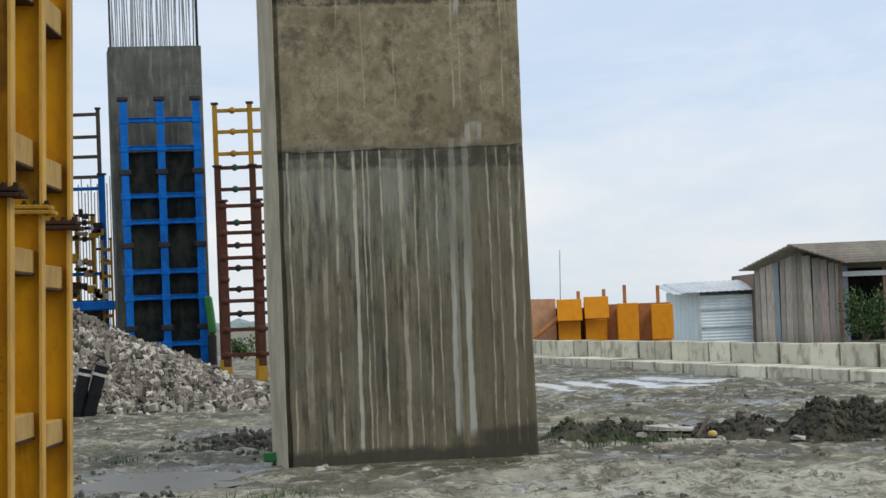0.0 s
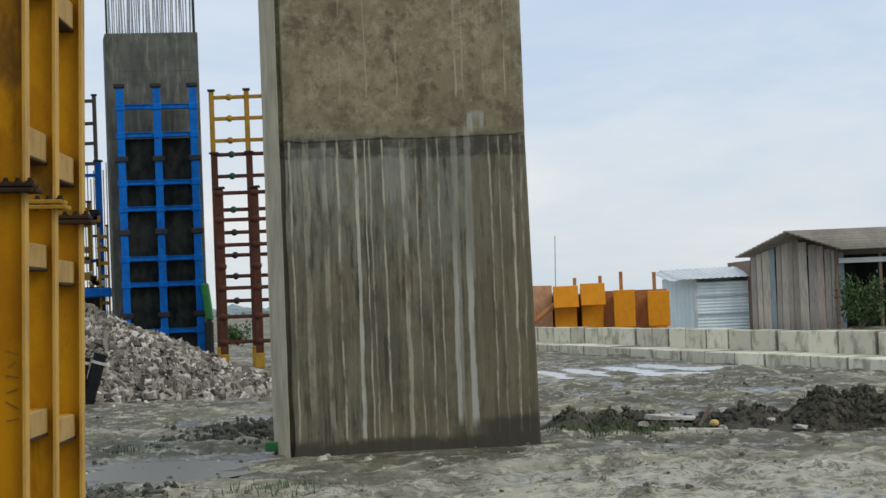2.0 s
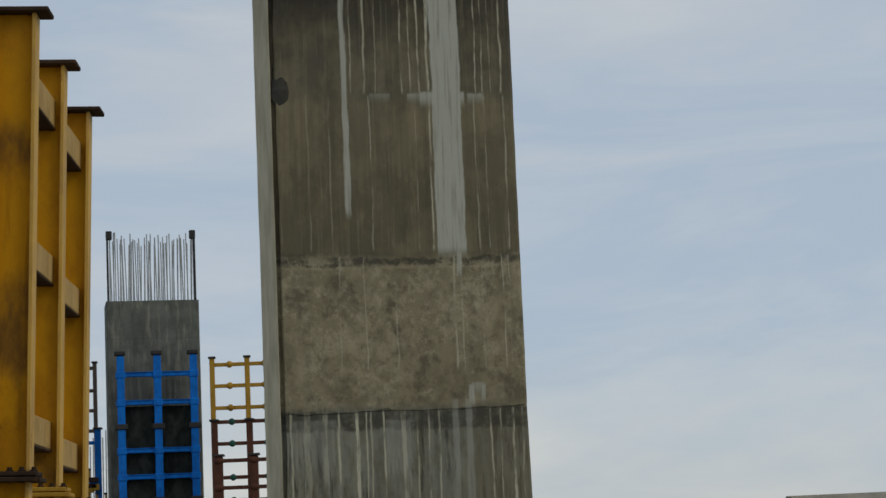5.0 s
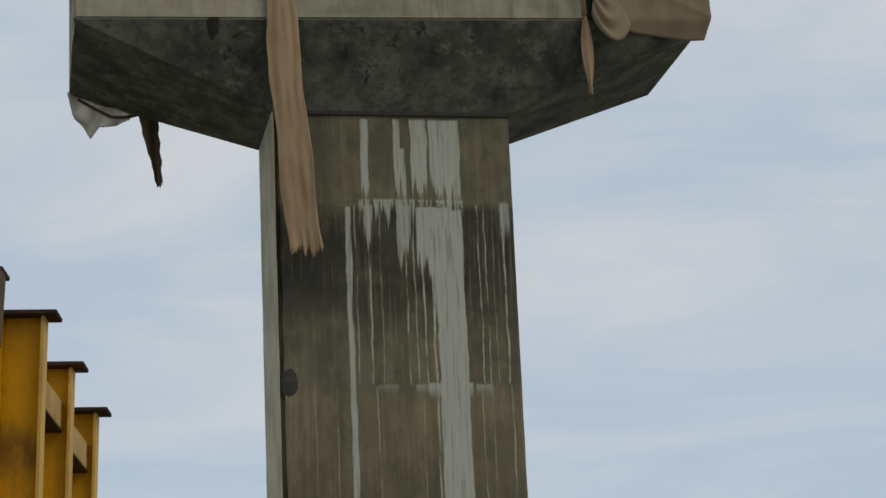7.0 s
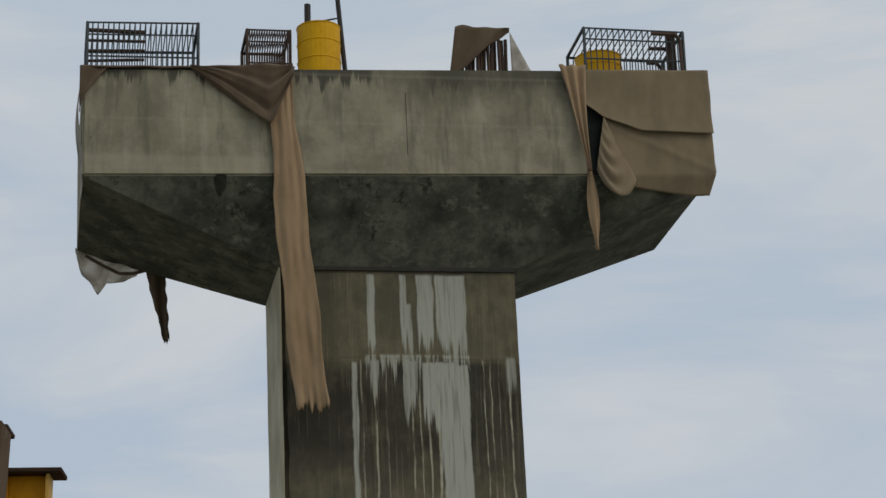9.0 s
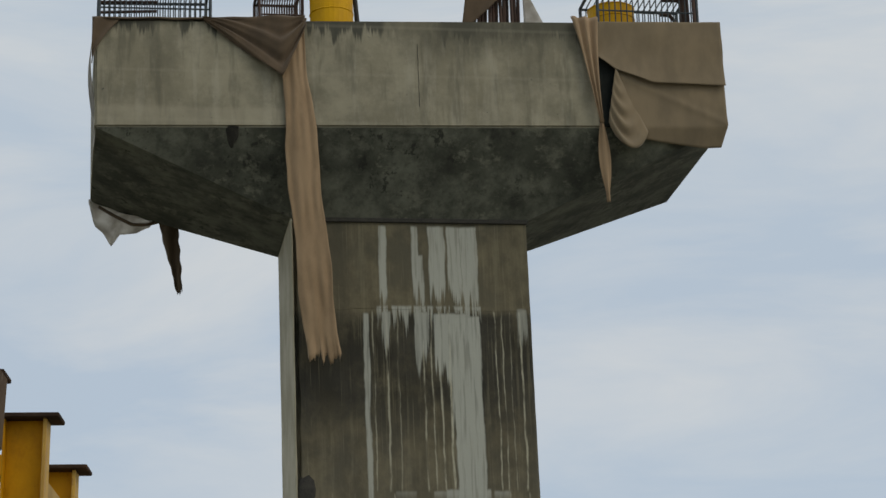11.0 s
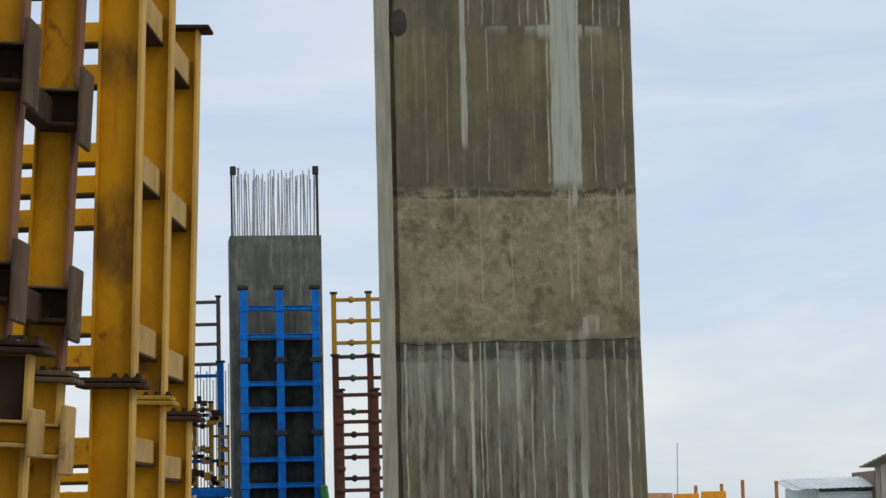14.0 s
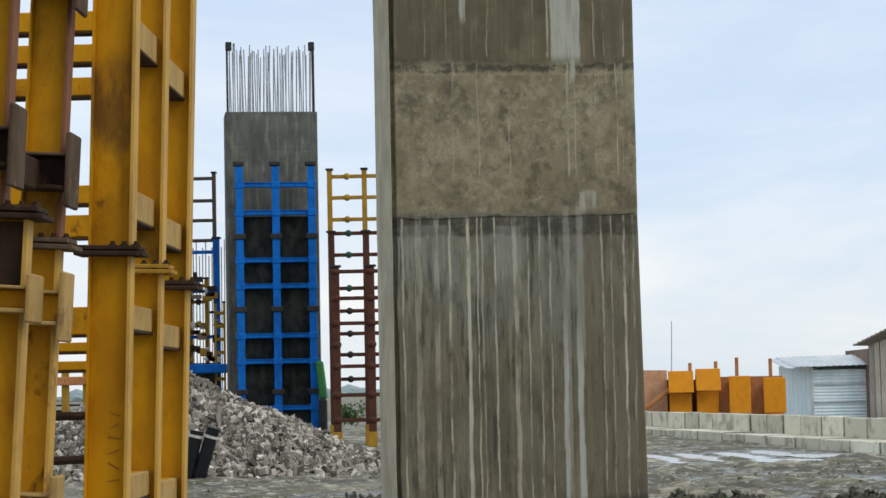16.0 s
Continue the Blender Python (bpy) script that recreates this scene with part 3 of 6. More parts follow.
BOARD = boards("shed_board", ((0.26, 0.24, 0.20), (0.40, 0.37, 0.31), (0.20, 0.26, 0.30), (0.31, 0.29, 0.26), (0.44, 0.41, 0.35), (0.24, 0.30, 0.33), (0.30, 0.28, 0.25), (0.42, 0.34, 0.30)))
BLACK_PLASTIC = plain("black_plastic", (0.010, 0.011, 0.013), (0.014, 0.015, 0.017), 4.0, 0.6, bump=0.1, spec=0.15)
CLOTH_TAN = cloth("tan_geotextile", (0.33, 0.23, 0.14), (0.25, 0.172, 0.102))
CLOTH_OLIVE = cloth("olive_geotextile", (0.215, 0.165, 0.105), (0.165, 0.13, 0.085))
CLOTH_BROWN = cloth("brown_geotextile", (0.12, 0.085, 0.055), (0.085, 0.062, 0.042))
CLOTH_PALE = thin_sheet()
DRUM_YELLOW = painted_steel("drum_yellow", (0.62, 0.335, 0.006), (0.52, 0.27, 0.006), (0.25, 0.12, 0.03), 0.15)
LEAF = leaf_green()
WOOD = plain("weathered_wood", (0.16, 0.10, 0.07), (0.26, 0.18, 0.13), 6.0, 0.9, stretch=(1, 1, 0.3))
PALE_DEBRIS = plain("pale_rubble", (0.36, 0.345, 0.30), (0.58, 0.56, 0.51), 12.0, 0.9)
GREEN_PLASTIC = plain("green_plastic", (0.02, 0.15, 0.035), (0.04, 0.22, 0.05), 5.0, 0.5)
DARK_CLOD = plain("dark_grey_clod", (0.040, 0.042, 0.036), (0.135, 0.132, 0.108), 5.0, 0.9, bump=0.8)
TEAL_STEEL = plain("dark_teal_steel", (0.008, 0.045, 0.034), (0.015, 0.075, 0.055), 6.0, 0.7)
# Pale blue-grey: the haze of distance is mixed into the tree colour.
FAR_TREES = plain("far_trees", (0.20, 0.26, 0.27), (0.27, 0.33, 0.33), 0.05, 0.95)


# ---- mesh helpers ----
def box(bm, x0, x1, y0, y1, z0, z1, bevel=0.0, m=None):
    """A box into bm, its edges eased when bevel is given."""
    c = Matrix.Translation(((x0 + x1) / 2, (y0 + y1) / 2, (z0 + z1) / 2)) @ Matrix.Diagonal((x1 - x0, y1 - y0, z1 - z0, 1))
    vs = bmesh.ops.create_cube(bm, size=1, matrix=(m or Matrix()) @ c)["verts"]
    if bevel:
        es = list({e for v in vs for e in v.link_edges})
        bmesh.ops.bevel(bm, geom=es, offset=bevel, segments=1, affect="EDGES", profile=0.5)
    return vs


def rod(bm, a, b, r, n=8, r2=None):
    a, b = Vector(a), Vector(b)
    d = b - a
    m = Matrix.Translation((a + b) / 2) @ d.to_track_quat("Z", "Y").to_matrix().to_4x4()
    bmesh.ops.create_cone(bm, cap_ends=True, segments=n, radius1=r, radius2=r if r2 is None else r2, depth=d.length, matrix=m)


def path_rod(bm, pts, r, n=6):
    for a, b in zip(pts, pts[1:]):
        rod(bm, a, b, r, n)


def prism(bm, outline, z0, z1):
    """An upright prism over a plan outline; z0 and z1 may be functions of (x, y)."""
    lo = [bm.verts.new((x, y, z0(x, y) if callable(z0) else z0)) for x, y in outline]
    hi = [bm.verts.new((x, y, z1(x, y) if callable(z1) else z1)) for x, y in outline]
    n = len(outline)
    bm.faces.new(lo[::-1])
    bm.faces.new(hi)
    for i in range(n):
        bm.faces.new((lo[i], lo[(i + 1) % n], hi[(i + 1) % n], hi[i]))


def sheet(bm, nu, nv, fn, thick=0.0):
    """A grid surface from fn(u, v), doubled to a thickness along y when asked."""
    g = [[bm.verts.new(fn(i / nu, j / nv)) for j in range(nv + 1)] for i in range(nu + 1)]
    for i in range(nu):
        for j in range(nv):
            bm.faces.new((g[i][j], g[i + 1][j], g[i + 1][j + 1], g[i][j + 1]))
    if thick:
        bmesh.ops.recalc_face_normals(bm, faces=bm.faces)
        bmesh.ops.solidify(bm, geom=bm.faces[:], thickness=thick)


def part(name, bm, material, parent, label="", smooth=False):
    bmesh.ops.recalc_face_normals(bm, faces=bm.faces)
    me = bpy.data.meshes.new(name)
    bm.to_mesh(me)
    bm.free()
    me.materials.append(material)
    if smooth:
        me.shade_smooth()
    ob = new(name, me)
    ob.parent = parent
    if label:
        ob["label"] = label
    return ob


def thing(name, m, label, category, group="", kind=""):
    ob = new(name)
    ob.matrix_basis = m
    return tagged(ob, label, category, group, kind)


def single(name, bm, material, label, category, group="", kind="", m=None, smooth=False):
    ob = part(name, bm, material, None, "", smooth)
    if m is not None:
        ob.matrix_basis = m
    return tagged(ob, label, category, group, kind)


def shared(name, mesh, parent, m):
    ob = new(name, mesh)
    ob.parent = parent
    ob.matrix_basis = m
    return ob


def mesh_of(name, bm, material):
    bmesh.ops.recalc_face_normals(bm, faces=bm.faces)
    me = bpy.data.meshes.new(name)
    bm.to_mesh(me)
    bm.free()
    me.materials.append(material)
    return me


B = bmesh.new


# ---- ground ----
BASINS = ((-2.75, 24.4, 1.25, 1.7), (3.35, 50.5, 0.36, 3.4), (4.25, 50.6, 0.38, 3.4), (5.25, 50.8, 0.45, 3.8), (6.15, 54.6, 0.45, 3.0), (5.9, 47.6, 0.8, 1.1), (7.4, 55.4, 0.5, 1.9), (8.1, 51.2, 1.7, 0.9), (6.7, 50.2, 0.5, 1.6), (-1.4, 36.0, 1.0, 1.8))
SLANT = -0.058  # the flooded ruts drift sideways as they lead away


def ground_z(x, y):
    n = noise.fractal(Vector((x * 0.55, y * 0.4, 0.0)), 0.9, 2.1, 5) * 0.085
    n += noise.fractal(Vector((x * 2.3, y * 1.5, 4.0)), 0.8, 2.0, 4) * 0.052
    rid = 1 - abs(noise.noise(Vector((x * 1.1 + 3, y * 0.7, 9.0)))) * 2
    n += 0.05 * rid * abs(rid) * (0.5 + noise.noise(Vector((x * 0.3, y * 0.3, 3.0)))) - 0.01
    n += 0.035 * math.sin((y + 0.22 * x) * 1.9 + 2.0 * noise.noise(Vector((x * 0.3, y * 0.3, 2.0)))) * max(0.0, noise.noise(Vector((x * 0.15, y * 0.1, 7.0))) + 0.35)
    for bx, by, rx, ry in BASINS:
        d = ((x - bx - (SLANT * (y - by) if by > 40 else 0)) / rx) ** 2 + ((y - by) / ry) ** 2
        n *= 1 - 0.65 * math.exp(-d * 0.8)
        n -= (0.17 if by > 40 else 0.12) * math.exp(-d * 1.3) * (0.7 + 0.6 * noise.noise(Vector((x * 0.9, y * 0.9, 1.0))))
    n += 0.02 * math.sin((x + 0.2 * y) * 6.6 + 2.5 * noise.noise(Vector((x * 0.5, y * 0.2, 6.0)))) * math.exp(-((x - 5.2) / 3.4) ** 2 - ((y - 46.5) / 4.5) ** 2)
    # tread marks of a lorry that turned here
    for off in (0.0, 1.9):
        lane = (y - (22.6 + off) - 0.22 * (x - 3.0) - 0.10 * (x - 3.0) ** 2) / 0.34
        if x > 1.8 and abs(lane) < 1.6:
            n = n * 0.5 + (0.028 * math.sin((x + 0.35 * abs(lane)) * 19.0) - 0.035) * math.exp(-lane ** 4)
    n *= 1 - 0.8 * math.exp(-((x - 0.2) / 2.2) ** 2 - ((y - 25.6) / 1.1) ** 2)
    n -= 0.025
    fade = 1.0 if y < 110 else max(0.0, 1 - (y - 110) / 200)
    return n * fade


def build_ground():
    near = [18 + 0.07 * i for i in range(286)]
    ys = [-3000, -800, -200, -60, -20, 0, 6, 10, 13, 15, 16.5, 17.5] + near + [38 + 0.25 * i for i in range(100)] + [63 + 0.8 * i for i in range(60)] + [112, 118, 130, 150, 180, 230, 300, 420, 650, 1100, 2000, 4500]
    xs = [-4000, -1200, -400, -150, -70, -40, -25, -16] + [-12 + 0.6 * i for i in range(12)] + [-4.8 + 0.075 * i for i in range(187)] + [9.3 + 0.3 * i for i in range(14)] + [13.5 + 1.0 * i for i in range(14)] + [30, 45, 80, 160, 420, 1300, 4000]
    vs = [(x, y, ground_z(x, y) if abs(x) < 60 and -10 < y < 320 else 0.0) for y in ys for x in xs]
    w = len(xs)
    fs = [(j * w + i, j * w + i + 1, (j + 1) * w + i + 1, (j + 1) * w + i) for j in range(len(ys) - 1) for i in range(w - 1)]
    me = bpy.data.meshes.new("ground")
    me.from_pydata(vs, [], fs)
    me.materials.append(MUD)
    me.shade_smooth()
    return tagged(new("ground", me), "churned wet grey mud of the building site", "ground", kind="structure")


build_ground()
for pool, (bx, by, rx, ry) in enumerate(BASINS[:-1]):
    bm = B()
    ring = [bm.verts.new((bx + 1.0 * rx * math.cos(a) + (SLANT * ry * math.sin(a) if by > 40 else 0), by + 1.0 * ry * math.sin(a), (-0.052 if 38 < by < 54 else -0.085 if by > 54 else -0.055) - 0.004 * (pool % 4))) for a in (i * math.tau / 28 for i in range(28))]
    bm.faces.new(ring)
    single("puddle", bm, SKY_WHITE if by > 38 else WATER, "shallow pale puddle lying in the rutted mud" if by > 38 else "shallow brown puddle lying in the rutted mud", "puddle", "puddles", "structure")

# clods and small stones strewn on the mud
bm = B()
rnd = random.Random(11)
for i in range(1500):
    y = 19 + 45 * rnd.random() ** 1.6
    x = rnd.uniform(-6, 11)
    r = rnd.choice((0.007, 0.009, 0.012, 0.017, 0.024)) * rnd.uniform(0.7, 1.3)
    m = Matrix.Translation((x, y, ground_z(x, y) + r * 0.2)) @ Euler((rnd.random() * 3, rnd.random() * 3, rnd.random() * 3)).to_matrix().to_4x4() @ Matrix.Diagonal((r, r * 1.4, r * 0.7, 1))
    bmesh.ops.create_icosphere(bm, subdivisions=1, radius=1, matrix=m) if i < 500 else box(bm, -0.6, 0.6, -0.6, 0.6, -0.6, 0.6, 0, m)
single("loose_stones", bm, STONE, "small stones and clods strewn over the mud", "stones", kind="stuff")

# ---- the pier that stands in the middle ----
PIER = pose(-1.224, 25.546, 0, 0, 0, 9)
pier = thing("bridge_pier", PIER, "tall streaked concrete bridge pier with flared hammerhead cap", "bridge pier")
W, D = 2.77, 1.5


def joint_wave(x, z):
    """How far a pour joint strays up or down along the face."""
    if z < 0 or z > 10.4:
        return 0.0
    return 0.045 * noise.noise(Vector((x * 1.4, z, 3.0))) + 0.018 * noise.noise(Vector((x * 6.0, z, 5.0))) + 0.008 * noise.noise(Vector((x * 19.0, z, 7.0)))


def lift(z0, z1, jog):
    """One pour: its front is divided so that the joints above and below can stray."""
    bm = B()
    g = 0.055
    front = [(0.01 + (W - 0.04) * i / 46, jog) for i in range(47)]
    outline = [(-0.075, D), (-0.075, 0.02), (-0.06, 0.0), (-g, 0.0), (-g + 0.008, 0.07), (-0.006, 0.07), (0.0, 0.008)] + front + [(W, jog + 0.03), (W, D - 0.03), (W - 0.03, D)]
    n = max(3, int((z1 - z0) / 0.12))
    rows = []
    for i in range(n + 1):
        z = z0 + (z1 - z0) * i / n
        row = []
        for k, (x, y) in enumerate(outline):
            rag = 0.016 * noise.noise(Vector((k * 3.1, z * 2.5, 1.0))) if k in (4, 5, 6) else 0.004 * noise.noise(Vector((x * 5, z * 3, 2.0)))
            spread = 0.05 * max(0.0, 1 - max(z, 0.0) / 3.5) * min(1.0, max(0.0, x) / W)
            stray = joint_wave(x, z0) * max(0, 1 - i) + joint_wave(x, z1) * max(0, 1 - (n - i)) if y < 0.1 else 0.0
            dent = 0.006 * noise.fractal(Vector((x * 1.7, z * 1.7, 8.0)), 0.8, 2.0, 3) if 0.01 < x < W - 0.04 else 0.0
            if 0 < z1 < 6 and i == n and y == jog:
                dent += 0.010 * abs(noise.noise(Vector((x * 5.0, z1, 2.0))))
            row.append(bm.verts.new((x + rag + spread, y + dent, z + stray)))
        rows.append(row)
    k = len(outline)
    for a, b in zip(rows, rows[1:]):
        for i in range(k):
            bm.faces.new((a[i], a[(i + 1) % k], b[(i + 1) % k], b[i]))
    bm.faces.new(rows[0][::-1])
    bm.faces.new(rows[-1])
    return bm


LIFTS = ((-0.3, 3.52, 0.004), (3.52, 5.28, -0.004), (5.28, 7.10, 0.003), (7.10, 9.33, 0.003), (9.33, 10.445, 0.0))
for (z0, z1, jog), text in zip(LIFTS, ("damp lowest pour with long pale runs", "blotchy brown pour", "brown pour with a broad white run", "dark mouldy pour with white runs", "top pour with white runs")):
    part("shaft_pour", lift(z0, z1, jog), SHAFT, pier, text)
# broken corner by the third joint: a dark lump paints the hollow's shade
bm = B()
bmesh.ops.create_icosphere(bm, subdivisions=2, radius=1, matrix=Matrix.Translation((0.06, 0.02, 7.18)) @ Matrix.Diagonal((0.12, 0.03, 0.21, 1)))
for v in bm.verts:
    v.co.x += 0.02 * noise.noise(v.co * 9)
    v.co.z += 0.03 * noise.noise(v.co * 7)
part("broken_corner", bm, GROOVE, pier, "dark lump for the shaded hollow broken from the corner")

S0, S1, Q0, Q1 = -2.38, 5.15, -0.62, 2.12


def cap_low(s, q=0):
    return 11.31 + 0.0206 * (s - S0)


def cap_high(s, q=0):
    return 12.655 + 0.0252 * (s - S0)


bm = B()
prism(bm, [(S0, Q0), (S1, Q0), (S1, Q1), (S0, Q1)], cap_low, cap_high)
bmesh.ops.bevel(bm, geom=[e for e in bm.edges], offset=0.025, segments=2, affect="EDGES")
part("cap_beam", bm, CAP_FACE, pier, "stained grey-brown upright faces of the cap")
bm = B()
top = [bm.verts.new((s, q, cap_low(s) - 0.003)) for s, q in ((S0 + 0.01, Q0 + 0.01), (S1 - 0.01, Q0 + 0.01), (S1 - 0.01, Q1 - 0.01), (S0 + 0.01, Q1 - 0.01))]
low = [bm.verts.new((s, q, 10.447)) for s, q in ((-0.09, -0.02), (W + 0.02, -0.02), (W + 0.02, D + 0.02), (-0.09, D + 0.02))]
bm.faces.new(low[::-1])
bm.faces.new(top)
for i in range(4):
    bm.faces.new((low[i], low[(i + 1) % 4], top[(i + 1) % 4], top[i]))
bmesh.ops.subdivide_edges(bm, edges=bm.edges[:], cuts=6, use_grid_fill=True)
part("cap_haunch", bm, CAP_SOFFIT, pier, "mouldy sloping underside of the cap, its shade in the dark colour")
bm = B()
box(bm, -0.02, W + 0.005, -0.032, 0.01, 10.40, 10.452, 0.006)
part("joint_lip", bm, GROOVE, pier)
bm = B()
sheet(bm, 1, 22, lambda u, v: (1.42 + 0.007 * u + 0.006 * noise.noise(Vector((v * 9, 1, 1))), Q0 - 0.002, cap_low(1.42) + 0.26 + v * 0.80), 0.003)
part("crack", bm, GROOVE, pier, "thin upright crack")

# ---- sheets hanging from the cap ----
def hanging_strip(u, v):
    # v 0 at the rim, 1 at the torn foot
    z = 12.70 - 4.02 * v
    s = -0.08 + 0.34 * v ** 1.4
    half = 0.135 + 0.06 * min(1, v * 2.0) + 0.015 * math.sin(v * 17 + u * 2) + 0.012 * noise.noise(Vector((v * 14, u > 0.5, 1)))
    q = Q0 - 0.05 if z > 11.4 else Q0 - 0.05 + (11.4 - z) * 0.16
    q += 0.010 * math.sin(u * 8 + v * 3) + 0.005 * math.sin(u * 23 + v * 8) + 0.02 * noise.noise(Vector((u * 5, v * 9, 4)))
    ragged = 0.22 * noise.noise(Vector((u * 14, 0.3, 1))) * max(0, (v - 0.93) / 0.07)
    return (s + (u - 0.5) * 2 * half, min(q, -0.10), z + ragged)


bm = B()
sheet(bm, 26, 60, hanging_strip, 0.006)
strip = single("hanging_cloth", bm, CLOTH_TAN, "long tan geotextile strip hanging down the pier", "cloth", m=PIER, smooth=True)


def gathered(u, v):
    # a dark swag hung between two points of the rim
    s = -1.14 + 1.20 * u
    drop = 0.05 + (0.74 * u / 0.76 if u < 0.76 else 0.74 * (1 - 0.92 * (u - 0.76) / 0.24))
    fold = 0.030 * math.sin(v * 13 - u * 7) * (0.25 + u) + 0.012 * math.sin(v * 29 - u * 15)
    out = 0.05 + 0.085 * min(1.0, max(0.0, (u - 0.45) / 0.35)) * min(1.0, 0.3 + 2.5 * v)
    return (s + 0.03 * v, Q0 - out - fold, cap_high(s) + 0.02 - drop * v)


bm = B()
sheet(bm, 24, 18, gathered, 0.006)
single("bunched_cloth", bm, CLOTH_BROWN, "dark brown geotextile bunched over the cap rim", "cloth", m=PIER, smooth=True)
bm = B()
sheet(bm, 30, 4, lambda u, v: (S0 - 0.02 + 2.5 * u, Q0 + 0.25 - 0.29 * min(1, v * 1.6), cap_high(S0 + 2.5 * u) + 0.025 - 0.09 * max(0, v - 0.62) * (1 + 0.8 * noise.noise(Vector((u * 9, 1, 1))))), 0.006)
single("rim_cloth", bm, CLOTH_BROWN, "brown geotextile edge lying over the cap rim", "cloth", m=PIER, smooth=True)


bm = B()
sheet(bm, 10, 16, lambda u, v: (S0 - 0.035 + 0.34 * u * (1 - v) ** 1.6, Q0 - 0.03 - 0.015 * math.sin(u * 6 + v * 5), cap_high(S0) + 0.02 - 0.58 * v), 0.006)
single("corner_cloth", bm, CLOTH_BROWN, "brown geotextile rag caught on the cap's corner", "cloth", m=PIER, smooth=True)
# Near-black lump: the shade of a broken hollow given as colour.
bm = B()
bmesh.ops.create_icosphere(bm, subdivisions=2, radius=1, matrix=Matrix.Translation((-0.79, Q0 + 0.07, 11.24)) @ Euler((0.75, 0, 0)).to_matrix().to_4x4() @ Matrix.Diagonal((0.10, 0.03, 0.19, 1)))
for v in bm.verts:
    v.co.x = -0.79 + (v.co.x + 0.79) * max(0.18, min(1.0, (v.co.z - 11.04) / 0.30)) + 0.03 * noise.noise(v.co * 9)
    v.co.z = min(v.co.z, 11.336)
part("broken_hollow", bm, GROOVE, pier, "dark lump for the shaded hollow under the cap's edge")


def flap_edge(s):
    """Lower edge of the upper sheet: falls away from its torn corner, then runs level."""
    if s < 3.81:
        return 12.32 - 0.15 * (s - 3.62) / 0.19
    if s < 4.27:
        return 12.17 - 0.17 * (s - 3.81) / 0.46
    return 12.00 - 0.02 * (s - 4.27)


def upper_flap(u, v):
    s = 3.60 + (S1 + 0.03 - 3.60) * u
    top, low = cap_high(s) - 0.02, flap_edge(s)
    z = top + (low - top) * v
    q = Q0 - 0.055 - 0.018 * noise.noise(Vector((s * 1.9, z * 2.3, 3))) - 0.030 * v ** 6
    q -= 0.012 * math.sin((s - 3.7) * 9 + (12.8 - z) * 14) * math.exp(-(s - 3.7) * 2.2)
    return (s, q, z)


def lower_wrap(u, v):
    z = 12.24 + (11.33 - 12.24) * v
    left = 3.83 + (12.24 - z) * 0.26
    s = left + (S1 + 0.03 - left) * u
    z -= v * (0.13 * u ** 0.8 - 0.035 * max(0.0, u - 0.8) / 0.2)
    q = Q0 - 0.03 - 0.02 * noise.noise(Vector((s * 1.5, z * 1.7, 8))) - 0.012 * math.exp(-((z - 11.9 + 0.45 * (s - 4.3)) / 0.05) ** 2)
    if z < cap_low(s):
        q += (cap_low(s) - z) * 0.45
        s -= (cap_low(s) - z) * 0.30 * u
    return (s, q, z)


for fn in (upper_flap, lower_wrap):
    bm = B()
    sheet(bm, 44, 36, fn, 0.006)
    single("wrapping_cloth", bm, CLOTH_OLIVE, "olive-brown geotextile wrapped over the end of the cap", "cloth", m=PIER, smooth=True)
bm = B()
sheet(bm, 6, 16, lambda u, v: (S1 + 0.03 + 0.015 * math.sin(v * 7), Q0 - 0.03 + (Q1 - Q0 + 0.05) * u, cap_high(S1) - 0.05 - (1.30 - 0.1 * u) * v), 0.006)
single("end_cloth", bm, CLOTH_OLIVE, "olive-brown geotextile covering the cap's end face", "cloth", m=PIER, smooth=True)
# Dark sheet added where only shade lies between the folds.
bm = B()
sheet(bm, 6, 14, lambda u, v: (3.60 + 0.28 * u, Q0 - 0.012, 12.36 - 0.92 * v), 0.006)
single("fold_gap_shade", bm, DARK_SHEET, "dark sheet for the shade in the gap between the folds", "cloth", m=PIER, smooth=True)


def swag(u, v):
    # loose folds gathered to a point at the lower rim
    z = 12.83 - 1.36 * v
    left = 3.30 + 0.29 * v ** 0.85
    right = 3.635 - 0.02 * math.sin(v * math.pi)
    return (left + (right - left) * u, Q0 - 0.085 - 0.028 * math.sin(u * 15 + v * 2) * (1 - 0.5 * v), z)


bm = B()
sheet(bm, 26, 24, swag, 0.006)
single("folded_cloth", bm, CLOTH_TAN, "tan cloth hanging in long folds from the rim", "cloth", m=PIER, smooth=True)


def scallop(u, v):
    # hung from one corner, its foot sagging between two points in curved folds
    a = (3.822 - 0.130 * v, 12.19 - 0.70 * v)
    b = (3.845 + 0.345 * v, 12.19 - 0.80 * v)
    sag = 0.30 * v ** 1.5 * (4 * u * (1 - u)) ** 0.85
    fold = math.sin(v * 30 - 2.5 * math.sin(u * math.pi))
    near = (1 - u ** 3)
    return (a[0] + (b[0] - a[0]) * u, Q0 - 0.018 - (0.06 + 0.038 * fold * v * abs(math.sin(u * math.pi)) ** 0.5 + 0.03 * v * math.sin(u * math.pi)) * near, a[1] + (b[1] - a[1]) * u - sag)


bm = B()
sheet(bm, 24, 44, scallop, 0.006)
single("sagging_cloth", bm, CLOTH_OLIVE, "olive-brown cloth sagging in scalloped folds below the rim", "cloth", m=PIER, smooth=True)
bm = B()
sheet(bm, 6, 18, lambda u, v: (3.62 + 0.06 * v + (u - 0.5) * (0.05 + 0.10 * math.sin(min(1.0, v * 1.15) * math.pi)), Q0 - 0.03 + 0.14 * v + 0.02 * math.sin(u * 9), 11.48 - 0.95 * v), 0.006)
